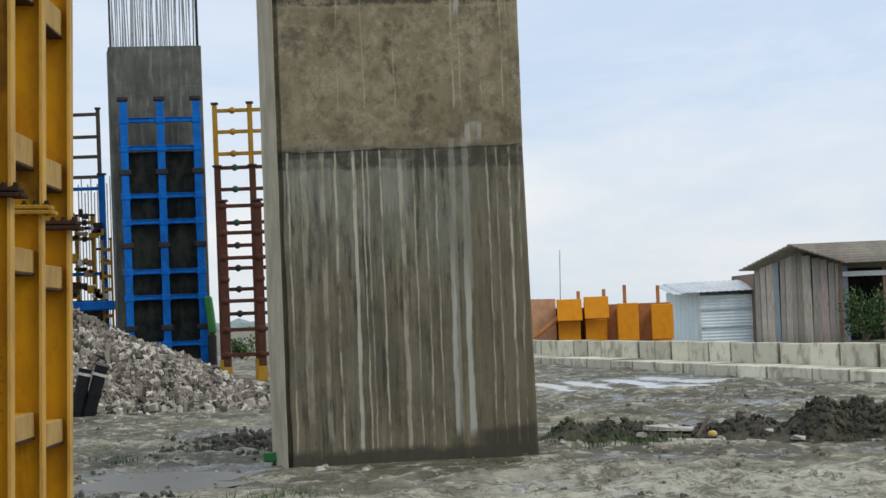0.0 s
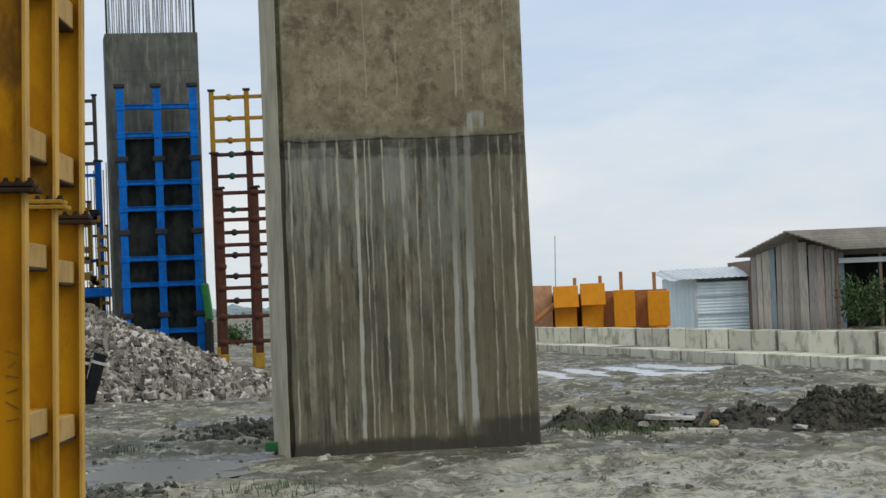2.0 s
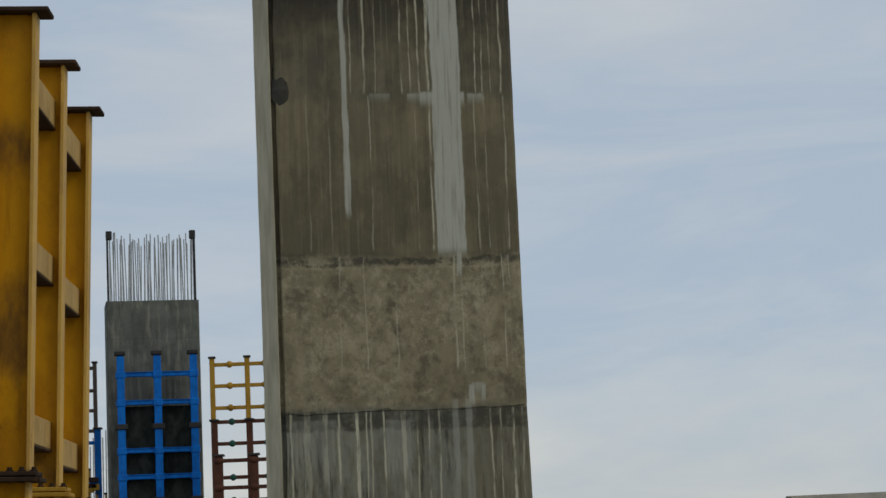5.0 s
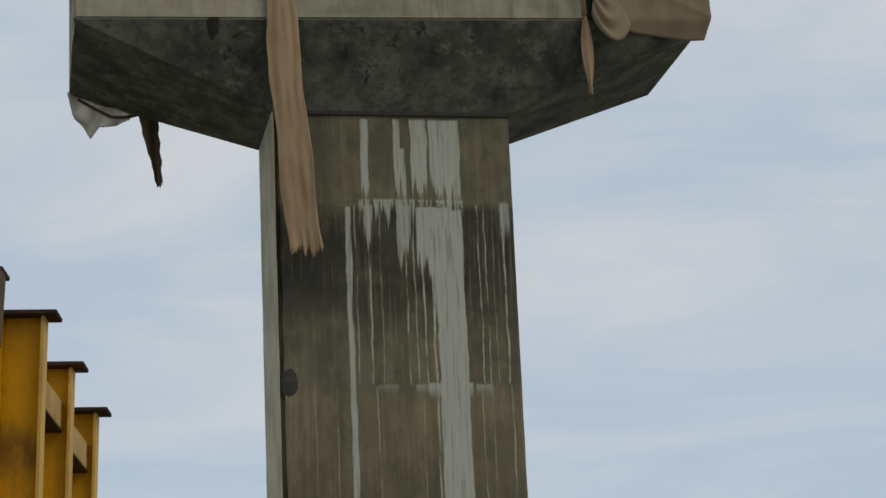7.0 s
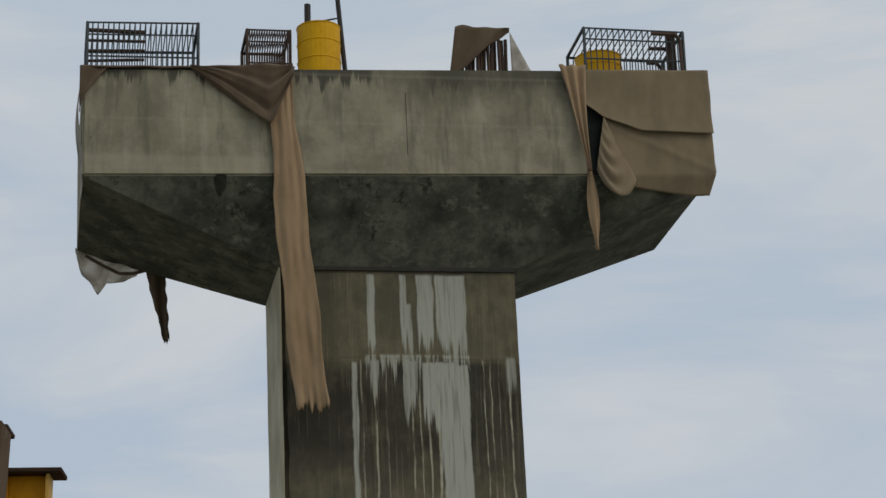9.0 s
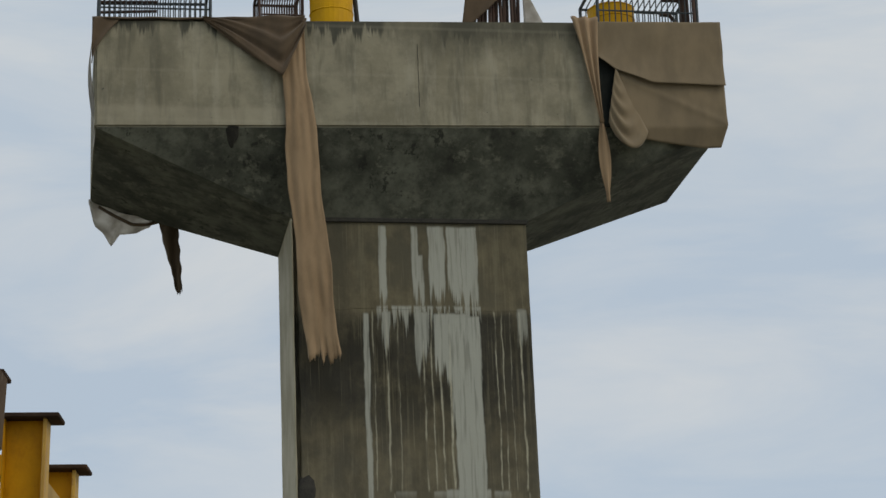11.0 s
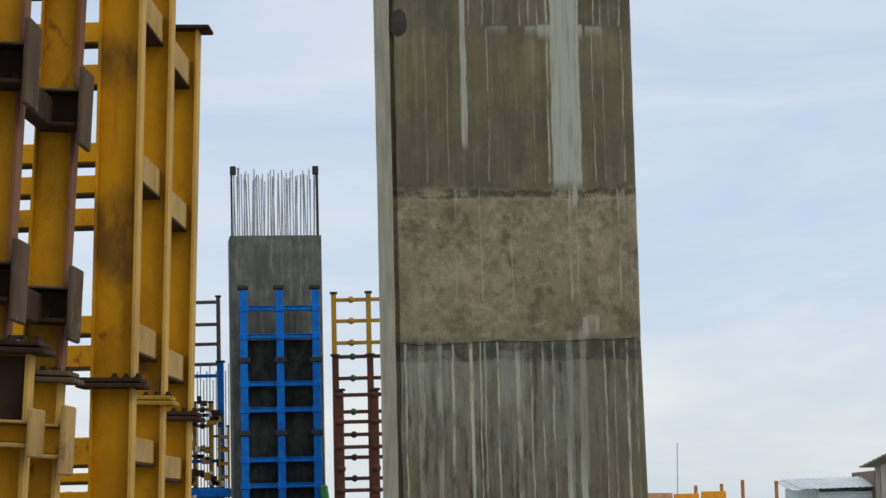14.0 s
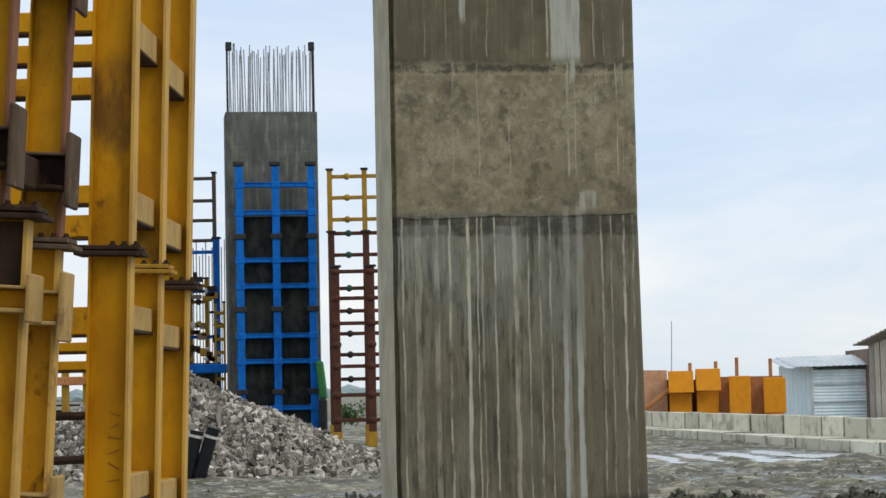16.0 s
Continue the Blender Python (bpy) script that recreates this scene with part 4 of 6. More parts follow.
single("cloth_tail", bm, CLOTH_TAN, "narrow torn tail of tan cloth", "cloth", m=PIER, smooth=True)
# net and rag under the other end
NET_FOOT = ((0.0, 0.04), (0.08, 0.28), (0.22, 0.345), (0.33, 0.46), (0.46, 0.31), (0.71, 0.30), (0.9, 0.21), (1.0, 0.06))


def net(u, v):
    for (a, da), (b, db) in zip(NET_FOOT, NET_FOOT[1:]):
        if u <= b:
            break
    drop = da + (db - da) * (u - a) / (b - a)
    top = 0.0 if u < 0.72 else 0.10 * (1 - (1 - u) / 0.28)
    return (S0 - 0.02 + 0.84 * u, Q1 - 0.15 + 0.06 * math.sin(u * 5) + 0.03 * math.sin(v * 9 + u * 11), 11.33 - 0.14 * u - top - (max(drop * 1.22 - top, 0.02)) * v)


bm = B()
sheet(bm, 30, 14, net, 0.005)
single("torn_net", bm, CLOTH_PALE, "pale torn sheeting sagging below the cap's end", "cloth", m=PIER, smooth=True)
bm = B()
path_rod(bm, [(S0 + 0.10, Q1 - 0.23, 11.20), (S0 + 0.32, Q1 - 0.23, 11.07), (S0 + 0.52, Q1 - 0.23, 10.97), (S0 + 0.70, Q1 - 0.23, 10.97), (S0 + 0.86, Q1 - 0.22, 11.02), (S0 + 1.0, Q1 - 0.21, 11.12)], 0.022, 7)
single("knotted_rope", bm, CLOTH_BROWN, "dark twisted rope tying the torn sheeting", "rope", m=PIER)
bm = B()
sheet(bm, 8, 24, lambda u, v: (-1.43 + 0.15 * v + (u - 0.5) * 0.27 * (1.0 - 0.72 * v + 0.12 * noise.noise(Vector((v * 9, u > 0.5, 2)))), Q1 - 0.2 + 0.03 * math.sin(u * 8 + v * 6), 11.17 - (1.06 + 0.2 * noise.noise(Vector((u * 6, 1, 1)))) * v), 0.006)
single("dangling_rag", bm, CLOTH_BROWN, "dark torn rag dangling below the cap's end", "rag", m=PIER, smooth=True)
bm = B()
sheet(bm, 3, 24, lambda u, v: (S0 - 0.02 - 0.03 * math.sin(v * 6) - 0.02 * u, Q0 + 0.12 + 0.5 * u, 12.55 - 1.45 * v), 0.006)
single("edge_cloth", bm, CLOTH_PALE, "pale sheeting hanging along the cap's end", "cloth", m=PIER, smooth=True)

# ---- what stands on the cap ----
def cage(name, s0, s1, q0, q1, h, nx, label, mat, lean=0.0):
    z = cap_high((s0 + s1) / 2) - 0.01
    t = thing(name, PIER @ pose(s0, q0, z), label, "rebar cage", "rebar cages on the cap")
    L, Dq = s1 - s0, q1 - q0
    for i in range(nx):
        x = L * i / (nx - 1)
        bm = B()
        hh = h * (1 + lean * x / L)
        path_rod(bm, [(x, 0, 0), (x + 0.01, 0, hh), (x + 0.01, Dq, hh), (x, Dq, 0)], 0.008 if 0 < i < nx - 1 else 0.021, 5)
        part("stirrup", bm, mat, t)
    for k in range(5):
        bm = B()
        zz = h * (0.18 + 0.2 * k)
        rod(bm, (0, 0 if k % 2 else Dq, zz), (L, 0 if k % 2 else Dq, zz * (1 + lean)), 0.011, 5)
        part("tie_bar", bm, mat, t)
    for q in (0, Dq):
        bm = B()
        rod(bm, (0, q, h), (L, q, h * (1 + lean)), 0.012, 5)
        part("edge_bar", bm, mat, t)
    return t


long_cage = cage("rebar_cage", -2.33, -1.02, -0.35, 0.5, 0.70, 22, "long rebar cage standing on the cap", REBAR_DARK, 0.04)
for k in range(4):
    bm = B()
    rod(bm, (0.02, 0.2 + 0.1 * k, 0.69 - 0.09 * k), (0.70, 0.2 + 0.1 * k, 0.68 - 0.075 * k), 0.02 if k else 0.028, 6)
    part("bundled_bar", bm, REBAR_RUST, long_cage, "thick dark bar laid in the cage")
cage("rebar_cage", -0.42, 0.10, -0.2, 0.5, 0.70, 18, "dense rusty starter bars standing on the cap", REBAR_RUST)
end_cage = cage("rebar_cage", 3.72, 4.98, -0.4, 0.5, 0.66, 18, "rebar cage beside a yellow drum", REBAR_DARK, -0.03)
bm = B()
box(bm, 1.09, 1.19, 0.06, 0.16, 0.0, 0.66, 0.015)
part("corner_post", bm, REBAR_RUST, end_cage, "rusty square post")
for k in range(3):
    bm = B()
    path_rod(bm, [(0.86 + 0.02 * k, -0.02 + 0.2 * k, 0.60 - 0.11 * k), (1.16 - 0.07 * k, -0.02 + 0.2 * k, 0.60 - 0.11 * k), (1.22 - 0.07 * k, -0.02 + 0.2 * k, 0.53 - 0.11 * k), (1.22 - 0.07 * k, -0.02 + 0.2 * k, 0.0)], 0.024, 7)
    part("bent_bar", bm, REBAR_RUST, end_cage, "thick dark bent bar")
for s0, s1 in ((-0.75, -0.4), (1.15, 1.75), (2.65, 3.55)):
    bm = B()
    z = cap_high(s0)
    for k in range(3):
        path_rod(bm, [(s0, -0.3 + 0.2 * k, z - 0.02), (s0 + 0.04, -0.3 + 0.2 * k, z + 0.07), (s1 - 0.04, -0.3 + 0.2 * k, z + 0.08), (s1, -0.3 + 0.2 * k, z - 0.0)], 0.012, 5)
    for k in range(7):
        s = s0 + (s1 - s0) * (k + 0.5) / 7
        rod(bm, (s, -0.32, z + 0.075), (s, 0.12, z + 0.085), 0.01, 5)
    single("rebar_mat", bm, REBAR_RUST, "low mat of bent rusty bars on the cap", "rebar", m=PIER)


def drum(s, q, r, h, label):
    t = thing("drum", PIER @ pose(s, q, cap_high(s) - 0.015), label, "drum", "drums on the cap")
    bm = B()
    prof = [(r * 0.99, 0), (r, 0.02), (r, h * 0.33), (r * 1.03, h * 0.345), (r, h * 0.36), (r, h * 0.66), (r * 1.03, h * 0.675), (r, h * 0.69), (r, h - 0.02), (r * 1.03, h - 0.01), (r * 1.03, h), (r * 0.9, h), (r * 0.88, h - 0.02)]
    n = 28
    rows = [[bm.verts.new((a * math.cos(i * math.tau / n), a * math.sin(i * math.tau / n), z)) for i in range(n)] for a, z in prof]
    for a, b in zip(rows, rows[1:]):
        for i in range(n):
            bm.faces.new((a[i], a[(i + 1) % n], b[(i + 1) % n], b[i]))
    part("body", bm, DRUM_YELLOW, t, smooth=False)
    bm = B()
    rod(bm, (0, 0, 0.01), (0, 0, h - 0.03), r * 0.95, 24)
    part("lid", bm, DRUM_YELLOW, t)


drum(0.45, -0.25, 0.262, 0.70, "yellow steel drum standing on the cap")
drum(4.02, 0.1, 0.29, 0.48, "low yellow drum behind the rebar")
bm = B()
path_rod(bm, [(0.78, -0.2, 12.72), (0.70, -0.2, 13.9)], 0.03, 8)
path_rod(bm, [(0.35, 0.1, 12.72), (0.37, 0.1, 13.9)], 0.04, 8)
for k in range(3):
    rod(bm, (0.36, 0.05, 13.3 + 0.16 * k), (0.74, -0.15, 13.3 + 0.16 * k), 0.012, 6)
single("access_ladder", bm, DARK_STEEL, "dark steel ladder standing by the drum", "ladder", m=PIER)
# draped bundle of bars
bun = thing("covered_bars", PIER @ pose(2.07, -0.2, cap_high(1.9) - 0.01), "rusty bars half covered with brown cloth", "rebar bundle")
for k in range(15):
    bm = B()
    rod(bm, (0.06 + 0.047 * k, 0.02 + 0.06 * (k % 3), 0), (0.10 + 0.044 * k, 0.05 + 0.04 * (k % 2), 0.64 + 0.06 * (k % 4 == 0)), 0.024, 6)
    part("bar", bm, REBAR_RUST, bun)
bm = B()
sheet(bm, 16, 12, lambda u, v: (-0.05 + 0.12 * (1 - v) * (1 - u) + 0.80 * u, -0.06 - 0.03 * math.sin(u * 9 + v * 3), 0.76 - 0.04 * abs(u - 0.4) - v * (0.74 * (1 - u) ** 1.1 + 0.03) + 0.012 * math.sin(u * 14 + v * 5)), 0.006)
part("cover", bm, CLOTH_BROWN, bun, smooth=True)
bm = B()
sheet(bm, 6, 8, lambda u, v: (0.76 + 0.28 * u * v, -0.02, 0.72 - 0.70 * v * (0.3 + 0.7 * (1 - u * 0.2))), 0.004)
part("net", bm, CLOTH_PALE, bun, smooth=True)

# ---- second pier, under construction ----
P2 = pose(-8.14, 66.9, 0, 0, 0, 9)
pier2 = thing("unfinished_pier", P2, "unfinished grey concrete pier with bars rising from it", "bridge pier")
for z0, z1 in ((-0.2, 3.2), (3.204, 6.7), (6.704, 8.75), (8.754, 9.88)):
    bm = B()
    prism(bm, [(0.03, 0), (2.69, 0), (2.72, 0.03), (2.72, 1.5), (0, 1.5), (0, 0.03)], z0, z1)
    part("shaft_pour", bm, GREY_CONC, pier2)
rnd = random.Random(5)
for row, q in ((0, 0.12), (1, 1.38)):
    for i in range(26):
        bm = B()
        s = 0.12 + 2.48 * i / 25 + rnd.uniform(-0.02, 0.02)
        rod(bm, (s, q, 9.7), (s + rnd.uniform(-0.05, 0.05), q, 11.83 + rnd.uniform(-0.13, 0.13)), 0.017, 6)
        part("starter_bar", bm, REBAR, pier2)
for s in (0.07, 2.63):
    bm = B()
    rod(bm, (s, 0.1, 9.7), (s, 0.1, 11.95), 0.035, 6)
    box(bm, s - 0.04 - 0.1 * (s > 1), s + 0.14 - 0.1 * (s > 1), 0.05, 0.2, 11.72, 11.98, 0.02)
    part("corner_bar", bm, DARK_STEEL, pier2)

blue = thing("blue_formwork", P2 @ pose(0, -0.55, 0), "blue steel formwork frame standing against the unfinished pier", "formwork")
for s in (0.34, 1.40, 2.45):
    bm = B()
    box(bm, s - 0.085, s + 0.085, -0.2, 0.0, 0.0, 8.2, 0.02)
    box(bm, s - 0.11, s + 0.11, -0.23, -0.2, 0.05, 8.15, 0.01)
    for z in (7.63, 6.81, 5.42, 4.66, 3.21, 2.46, 1.1):
        box(bm, s - 0.14, s + 0.14, -0.25, 0.0, z - 0.11, z + 0.11, 0.03)
    post = part("post", bm, BLUE, blue)
    bm = B()
    box(bm, s - 0.17, s + 0.15, -0.25, 0.03, 8.2, 8.32, 0.02)
    part("end_plate", bm, DARK_STEEL, post)
    for z in (6.12, 3.99, 1.58):
        bm = B()
        box(bm, s - 0.18, s + 0.18, -0.28, 0.02, z - 0.08, z + 0.08, 0.02)
        part("splice", bm, DARK_STEEL, post)
for z in (7.63, 6.81, 5.42, 4.66, 3.21, 2.46, 1.1):
    for a, b in ((0.44, 1.30), (1.50, 2.35)):
        bm = B()
        box(bm, a, b, -0.2, -0.04, z - 0.062, z + 0.062, 0.015)
        box(bm, a, b, -0.23, -0.04, z + 0.062, z + 0.08)
        part("rung", bm, BLUE, blue)
bm = B()
box(bm, 0.28, 2.52, 0.02, 0.10, 0.0, 6.72, 0.01)
part("form_sheet", bm, DARK_SHEET, blue, "dark oiled form sheet")


def ladder_frame(name, m, posts, rungs, z0, z1, w, mat, label, coupler=None, foot=None):
    t = thing(name, m, label, "formwork", "ladder frames beside the unfinished pier")
    for x in posts:
        bm = B()
        box(bm, x - w, x + w, -w, w, z0, z1, 0.015)
        p = part("post", bm, mat, t)
        bm = B()
        box(bm, x - w * 1.5, x + w * 1.5, -w * 1.5, w * 1.5, z1, z1 + 0.06, 0.01)
        part("end_plate", bm, DARK_STEEL, p)
        if foot:
            bm = B()
            box(bm, x - w * 1.2, x + w * 1.2, -w * 1.2, w * 1.2, 0.0, z0, 0.01)
            part("foot", bm, foot, p)
    for z in rungs:
        for a, b in zip(posts, posts[1:]):
            bm = B()
            box(bm, a + w, b - w, -0.05, 0.05, z - 0.052, z + 0.052, 0.01)
            rg = part("rung", bm, mat, t)
            if coupler:
                bm = B()
                bmesh.ops.create_icosphere(bm, subdivisions=2, radius=0.10, matrix=Matrix.Translation(((a + b) / 2, -0.03, z)))
                part("coupler", bm, TEAL_STEEL if coupler is DARK_STEEL and int(z * 10) % 3 == 0 else coupler, rg)
    return t


ladder_frame("ladder_frame", pose(0, 65.2, 0), (-4.96, -3.96, -2.96), (7.72, 7.11, 6.48), 6.16, 7.9, 0.07, OCHRE, "ochre ladder frame stacked on a brown one", OCHRE)
ladder_frame("ladder_frame", pose(0, 65.2, 0), (-4.94, -3.94, -2.94), (6.08, 5.46, 4.5, 3.85, 3.2, 2.6, 1.9), 0.6, 6.10, 0.09, BROWN, "tall brown ladder frame with couplers on its rungs", DARK_STEEL, OCHRE)
front_frame = ladder_frame("ladder_frame", pose(0, 63.6, 0), (-4.72, -3.74, -2.76), (4.9, 4.15, 3.45, 2.25, 1.45, 0.75), 0.42, 5.02, 0.105, BROWN, "brown steel ladder frame on ochre feet", None, OCHRE)
for x in (-4.72, -3.74, -2.76):
    for z in (4.9, 4.15, 3.45, 2.85, 2.25, 1.45, 0.75):
        bm = B()
        bmesh.ops.create_icosphere(bm, subdivisions=2, radius=0.15, matrix=Matrix.Translation((x, -0.04, z)) @ Matrix.Diagonal((1, 0.9, 0.8, 1)))
        part("node_clamp", bm, BROWN, front_frame)
ladder_frame("ladder_frame", pose(0, 71, 0), (-12.1, -11.1, -10.1, -9.03), (8.30, 7.60, 6.98, 6.35), 0.0, 8.45, 0.06, plain("grey_primer", (0.045, 0.042, 0.036), (0.085, 0.06, 0.05), 5.0), "thin dull grey ladder frame behind the gravel")
ladder_frame("ladder_frame", pose(0, 69.6, 0), (-11.0, -9.9, -8.80), (5.9, 4.7, 3.3), 0.0, 6.3, 0.09, BLUE, "blue steel frame behind the gravel heap")
ladder_frame("ladder_frame", pose(0, 69.0, 0), (-8.78, -8.52), (0.4, 0.8, 1.2, 1.6, 2.0, 2.4, 2.8, 3.2, 3.6, 4.0), 0.0, 4.3, 0.03, OCHRE, "slim ochre ladder leaning behind the gravel heap")
ladder_frame("ladder_frame", pose(0, 70.2, 0), (-10.2, -9.7, -9.2), (1.8, 2.9, 3.7, 4.4, 4.9), 0.0, 5.1, 0.06, OCHRE, "ochre steel frame with clamps behind the gravel heap", DARK_STEEL)
rnd = random.Random(17)
clutter = thing("form_clamps", pose(0, 0, 0), "jumble of dark clamps and pale boards on the frames", "clamps")
for k in range(64):
    x, z = rnd.uniform(-10.4, -8.75), 2.5 + 2.6 * rnd.random() ** 1.3
    bm = B()
    box(bm, x, x + rnd.uniform(0.08, 0.3), 69.3, 69.45, z, z + rnd.uniform(0.06, 0.26), 0.02)
    part("clamp", bm, rnd.choice((DARK_STEEL, DARK_STEEL, RUST, RUST, WOOD, PALE_DEBRIS, OCHRE, OCHRE)), clutter)
bm = B()
box(bm, -10.2, -8.75, 69.3, 69.4, 0.0, 2.5, 0.02)
part("base_board", bm, DARK_SHEET, clutter)
bm = B()
box(bm, -10.8, -8.42, 68.6, 68.9, 2.18, 2.46, 0.03)
single("blue_beam", bm, BLUE, "blue steel beam resting across the frames", "beam")
for k in range(14):
    bm = B()
    x = -9.9 + 0.1 * k
    rod(bm, (x, 72.2, 0.0), (x + 0.03, 72.2, 6.2 + 0.3 * math.sin(k * 2.1)), 0.02, 5)
    single("standing_bar", bm, REBAR, "upright steel reinforcing bar behind the frames", "rebar", "standing bars")

# ---- heap of crushed stone ----
HX, HY, HH = -7.0, 47.4, 2.12


def heap_z(x, y):
    d = math.hypot((x - HX) / 4.5, (y - HY) / 4.3)
    d += 0.08 * noise.noise(Vector((x * 0.6, y * 0.6, 5)))
    return HH * (max(0.0, 1 - d) ** 1.05) if d < 1 else -0.1


# Dark core: the shade between the stones is put into its colour.
bm = B()
sheet(bm, 60, 60, lambda u, v: (HX - 5 + 10 * u, HY - 5 + 10 * v, heap_z(HX - 5 + 10 * u, HY - 5 + 10 * v) - 0.08))
heap = single("gravel_heap", bm, SOIL_AND_GAPS, "heap of pale crushed stone on the mud", "gravel heap")
rnd = random.Random(3)
vs, fs = [], []
cube = [Vector(c) for c in ((-1, -1, -1), (1, -1, -1), (1, 1, -1), (-1, 1, -1), (-1, -1, 1), (1, -1, 1), (1, 1, 1), (-1, 1, 1))]
quads = ((0, 3, 2, 1), (4, 5, 6, 7), (0, 1, 5, 4), (1, 2, 6, 5), (2, 3, 7, 6), (3, 0, 4, 7))
count = 0
while count < 13000:
    x, y = rnd.uniform(HX - 4.8, HX + 5.2), rnd.uniform(HY - 4.8, HY + 1.5)
    z = heap_z(x, y)
    if z < 0.0 and rnd.random() > 0.06:
        continue
    z = max(z, ground_z(x, y))
    r = rnd.choice((0.035, 0.05, 0.065, 0.085, 0.11)) * rnd.uniform(0.7, 1.25)
    m = Euler((rnd.random() * 6, rnd.random() * 6, rnd.random() * 6)).to_matrix() @ Matrix.Diagonal((r * 1.25, r * rnd.uniform(0.4, 0.8), r * rnd.uniform(0.25, 0.5)))
    k = len(vs)
    for c in cube:
        p = m @ (c * rnd.uniform(0.5, 1.05))
        vs.append((x + p.x, y + p.y, z + p.z + r * 0.2))
    fs += [tuple(k + i for i in q) for q in quads]
    count += 1
me = bpy.data.meshes.new("crushed_stone")
me.from_pydata(vs, [], fs)
me.materials.append(STONE)
ob = new("crushed_stone", me)
ob.parent = heap
ob["kind"] = "stuff"

# black pipes leaning by the heap
for dx, tilt in ((-0.02, 13), (0.20, 17)):
    t = thing("black_pipe", pose(-5.83 + dx, 41.3, 0, 0, tilt, 0), "black plastic pipe leaning at the foot of the heap", "pipe", "black pipes")
    bm = B()
    rod(bm, (0, 0, 0), (0, 0, 0.93 + dx * 0.3), 0.12, 20)
    part("tube", bm, BLACK_PLASTIC, t)
    for z in (0.12, 0.42, 0.80):
        bm = B()
        rod(bm, (0, 0, z), (0, 0, z + 0.05), 0.135, 20)
        part("collar", bm, PALE_DEBRIS if z > 0.5 else BLACK_PLASTIC, t)

# ---- yellow formwork panel close by ----
def i_post(parent, x, y, z0, z1, width, flange, mat=YELLOW, edge=YELLOW_EDGE):
    """Upright I section: web across the view, flanges along y."""
    bm = B()
    box(bm, x - width, x, y - 0.006, y + 0.006, z0, z1)
    w = part("post", bm, mat, parent)
    bm = B()
    box(bm, x - 0.004, x + 0.012, y - flange, y + flange, z0, z1, 0.002)
    part("flange", bm, edge, w)
    bm = B()
    box(bm, x - width - 0.010, x - width - 0.001, y - flange, y + flange, z0, z1, 0.002)
    part("flange", bm, mat, w)
    return w


def plate(parent, x, y, z, width=0.24, deep=0.17, t=0.02, mat=None):
    bm = B()
    box(bm, x - width, x, y - deep / 2, y + deep / 2, z - t, z, 0.004)
    return part("end_plate", bm, mat or RUST, parent)


def bolts(parent, x, y, z, n=3):
    for i in range(n):
        bm = B()
        rod(bm, (x - 0.05 * i, y - 0.06, z - 0.035), (x - 0.05 * i, y - 0.06, z + 0.03), 0.011, 6)
        rod(bm, (x - 0.05 * i, y - 0.06, z + 0.002), (x - 0.05 * i, y - 0.06, z + 0.018), 0.018, 6)
        part("bolt", bm, RUST, parent)


far_panel = thing("yellow_formwork", pose(-1.684, 0, 0, 0, 1.74, 0), "tall yellow steel formwork panel with bolted splices", "formwork", "yellow formwork panels")
for x, y, z, sp in ((0.0, 9.57, 4.165, 2.195), (0.021, 10.28, 4.095, 2.155), (0.039, 11.02, 4.03, 2.115)):
    i_post(far_panel, x, y, sp + 0.012, z - 0.02, 0.165, 0.055)
    i_post(far_panel, x - 0.004, y, 0.0, sp - 0.03, 0.160, 0.05)
    plate(far_panel, x + 0.068, y, z, 0.256)
    tone = OCHRE if 10 < y < 10.5 else RUST
    s = plate(far_panel, x + 0.045, y, sp + 0.012, 0.265, mat=tone)
    s2 = plate(far_panel, x + 0.060, y, sp - 0.012, 0.290, 0.19, mat=tone)
    bolts(s2, x + 0.03, y, sp, 3)
for z, h in ((3.845, 0.13), (3.13, 0.125), (2.385, 0.125), (1.90, 0.105), (1.17, 0.11), (0.45, 0.11)):
    for a, b in ((9.58, 10.27), (10.29, 11.01)):
        bm = B()
        o, zc = 0.02 * (a > 10), z
        z += -0.048 if a > 10 else 0.012
        box(bm, -0.045 + o, -0.012 + o, a, b, z - h / 2, z + h / 2, 0.004)
        wl_ = part("waler", bm, TAN_STEEL, far_panel, "weathered waler between the posts")
        # Dark plate added below: the waler's underside shade in its colour.
        bm = B()
        box(bm, -0.12 + o, -0.010 + o, a, b, z - h / 2 - 0.012, z - h / 2 - 0.001, 0.003)
        part("underside_shade", bm, RUST, wl_)
        bm = B()
        box(bm, -0.12 + o, -0.046 + o, a, b, z + h / 2 - 0.012, z + h / 2, 0.003)
        part("upper_flange", bm, YELLOW, wl_)
        z = zc
for dz, L, tilt in ((1.50, 0.05, 20), (1.45, 0.04, -35), (1.40, 0.06, 10), (1.34, 0.05, -20), (1.28, 0.06, 30), (1.22, 0.05, -10)):
    bm = B()
    box(bm, -L / 2, L / 2, -0.001, 0.001, -0.0025, 0.0025, 0, pose(-0.055, 9.561, dz, 0, tilt, 0))
    part("marking", bm, SCRAWL, far_panel, "dark scrawled mark")
near_panel = thing("yellow_formwork", pose(-1.922, 0, 0, 0, 3.4, 0), "yellow formwork panel with rusty channels and flanges", "formwork", "yellow formwork panels")
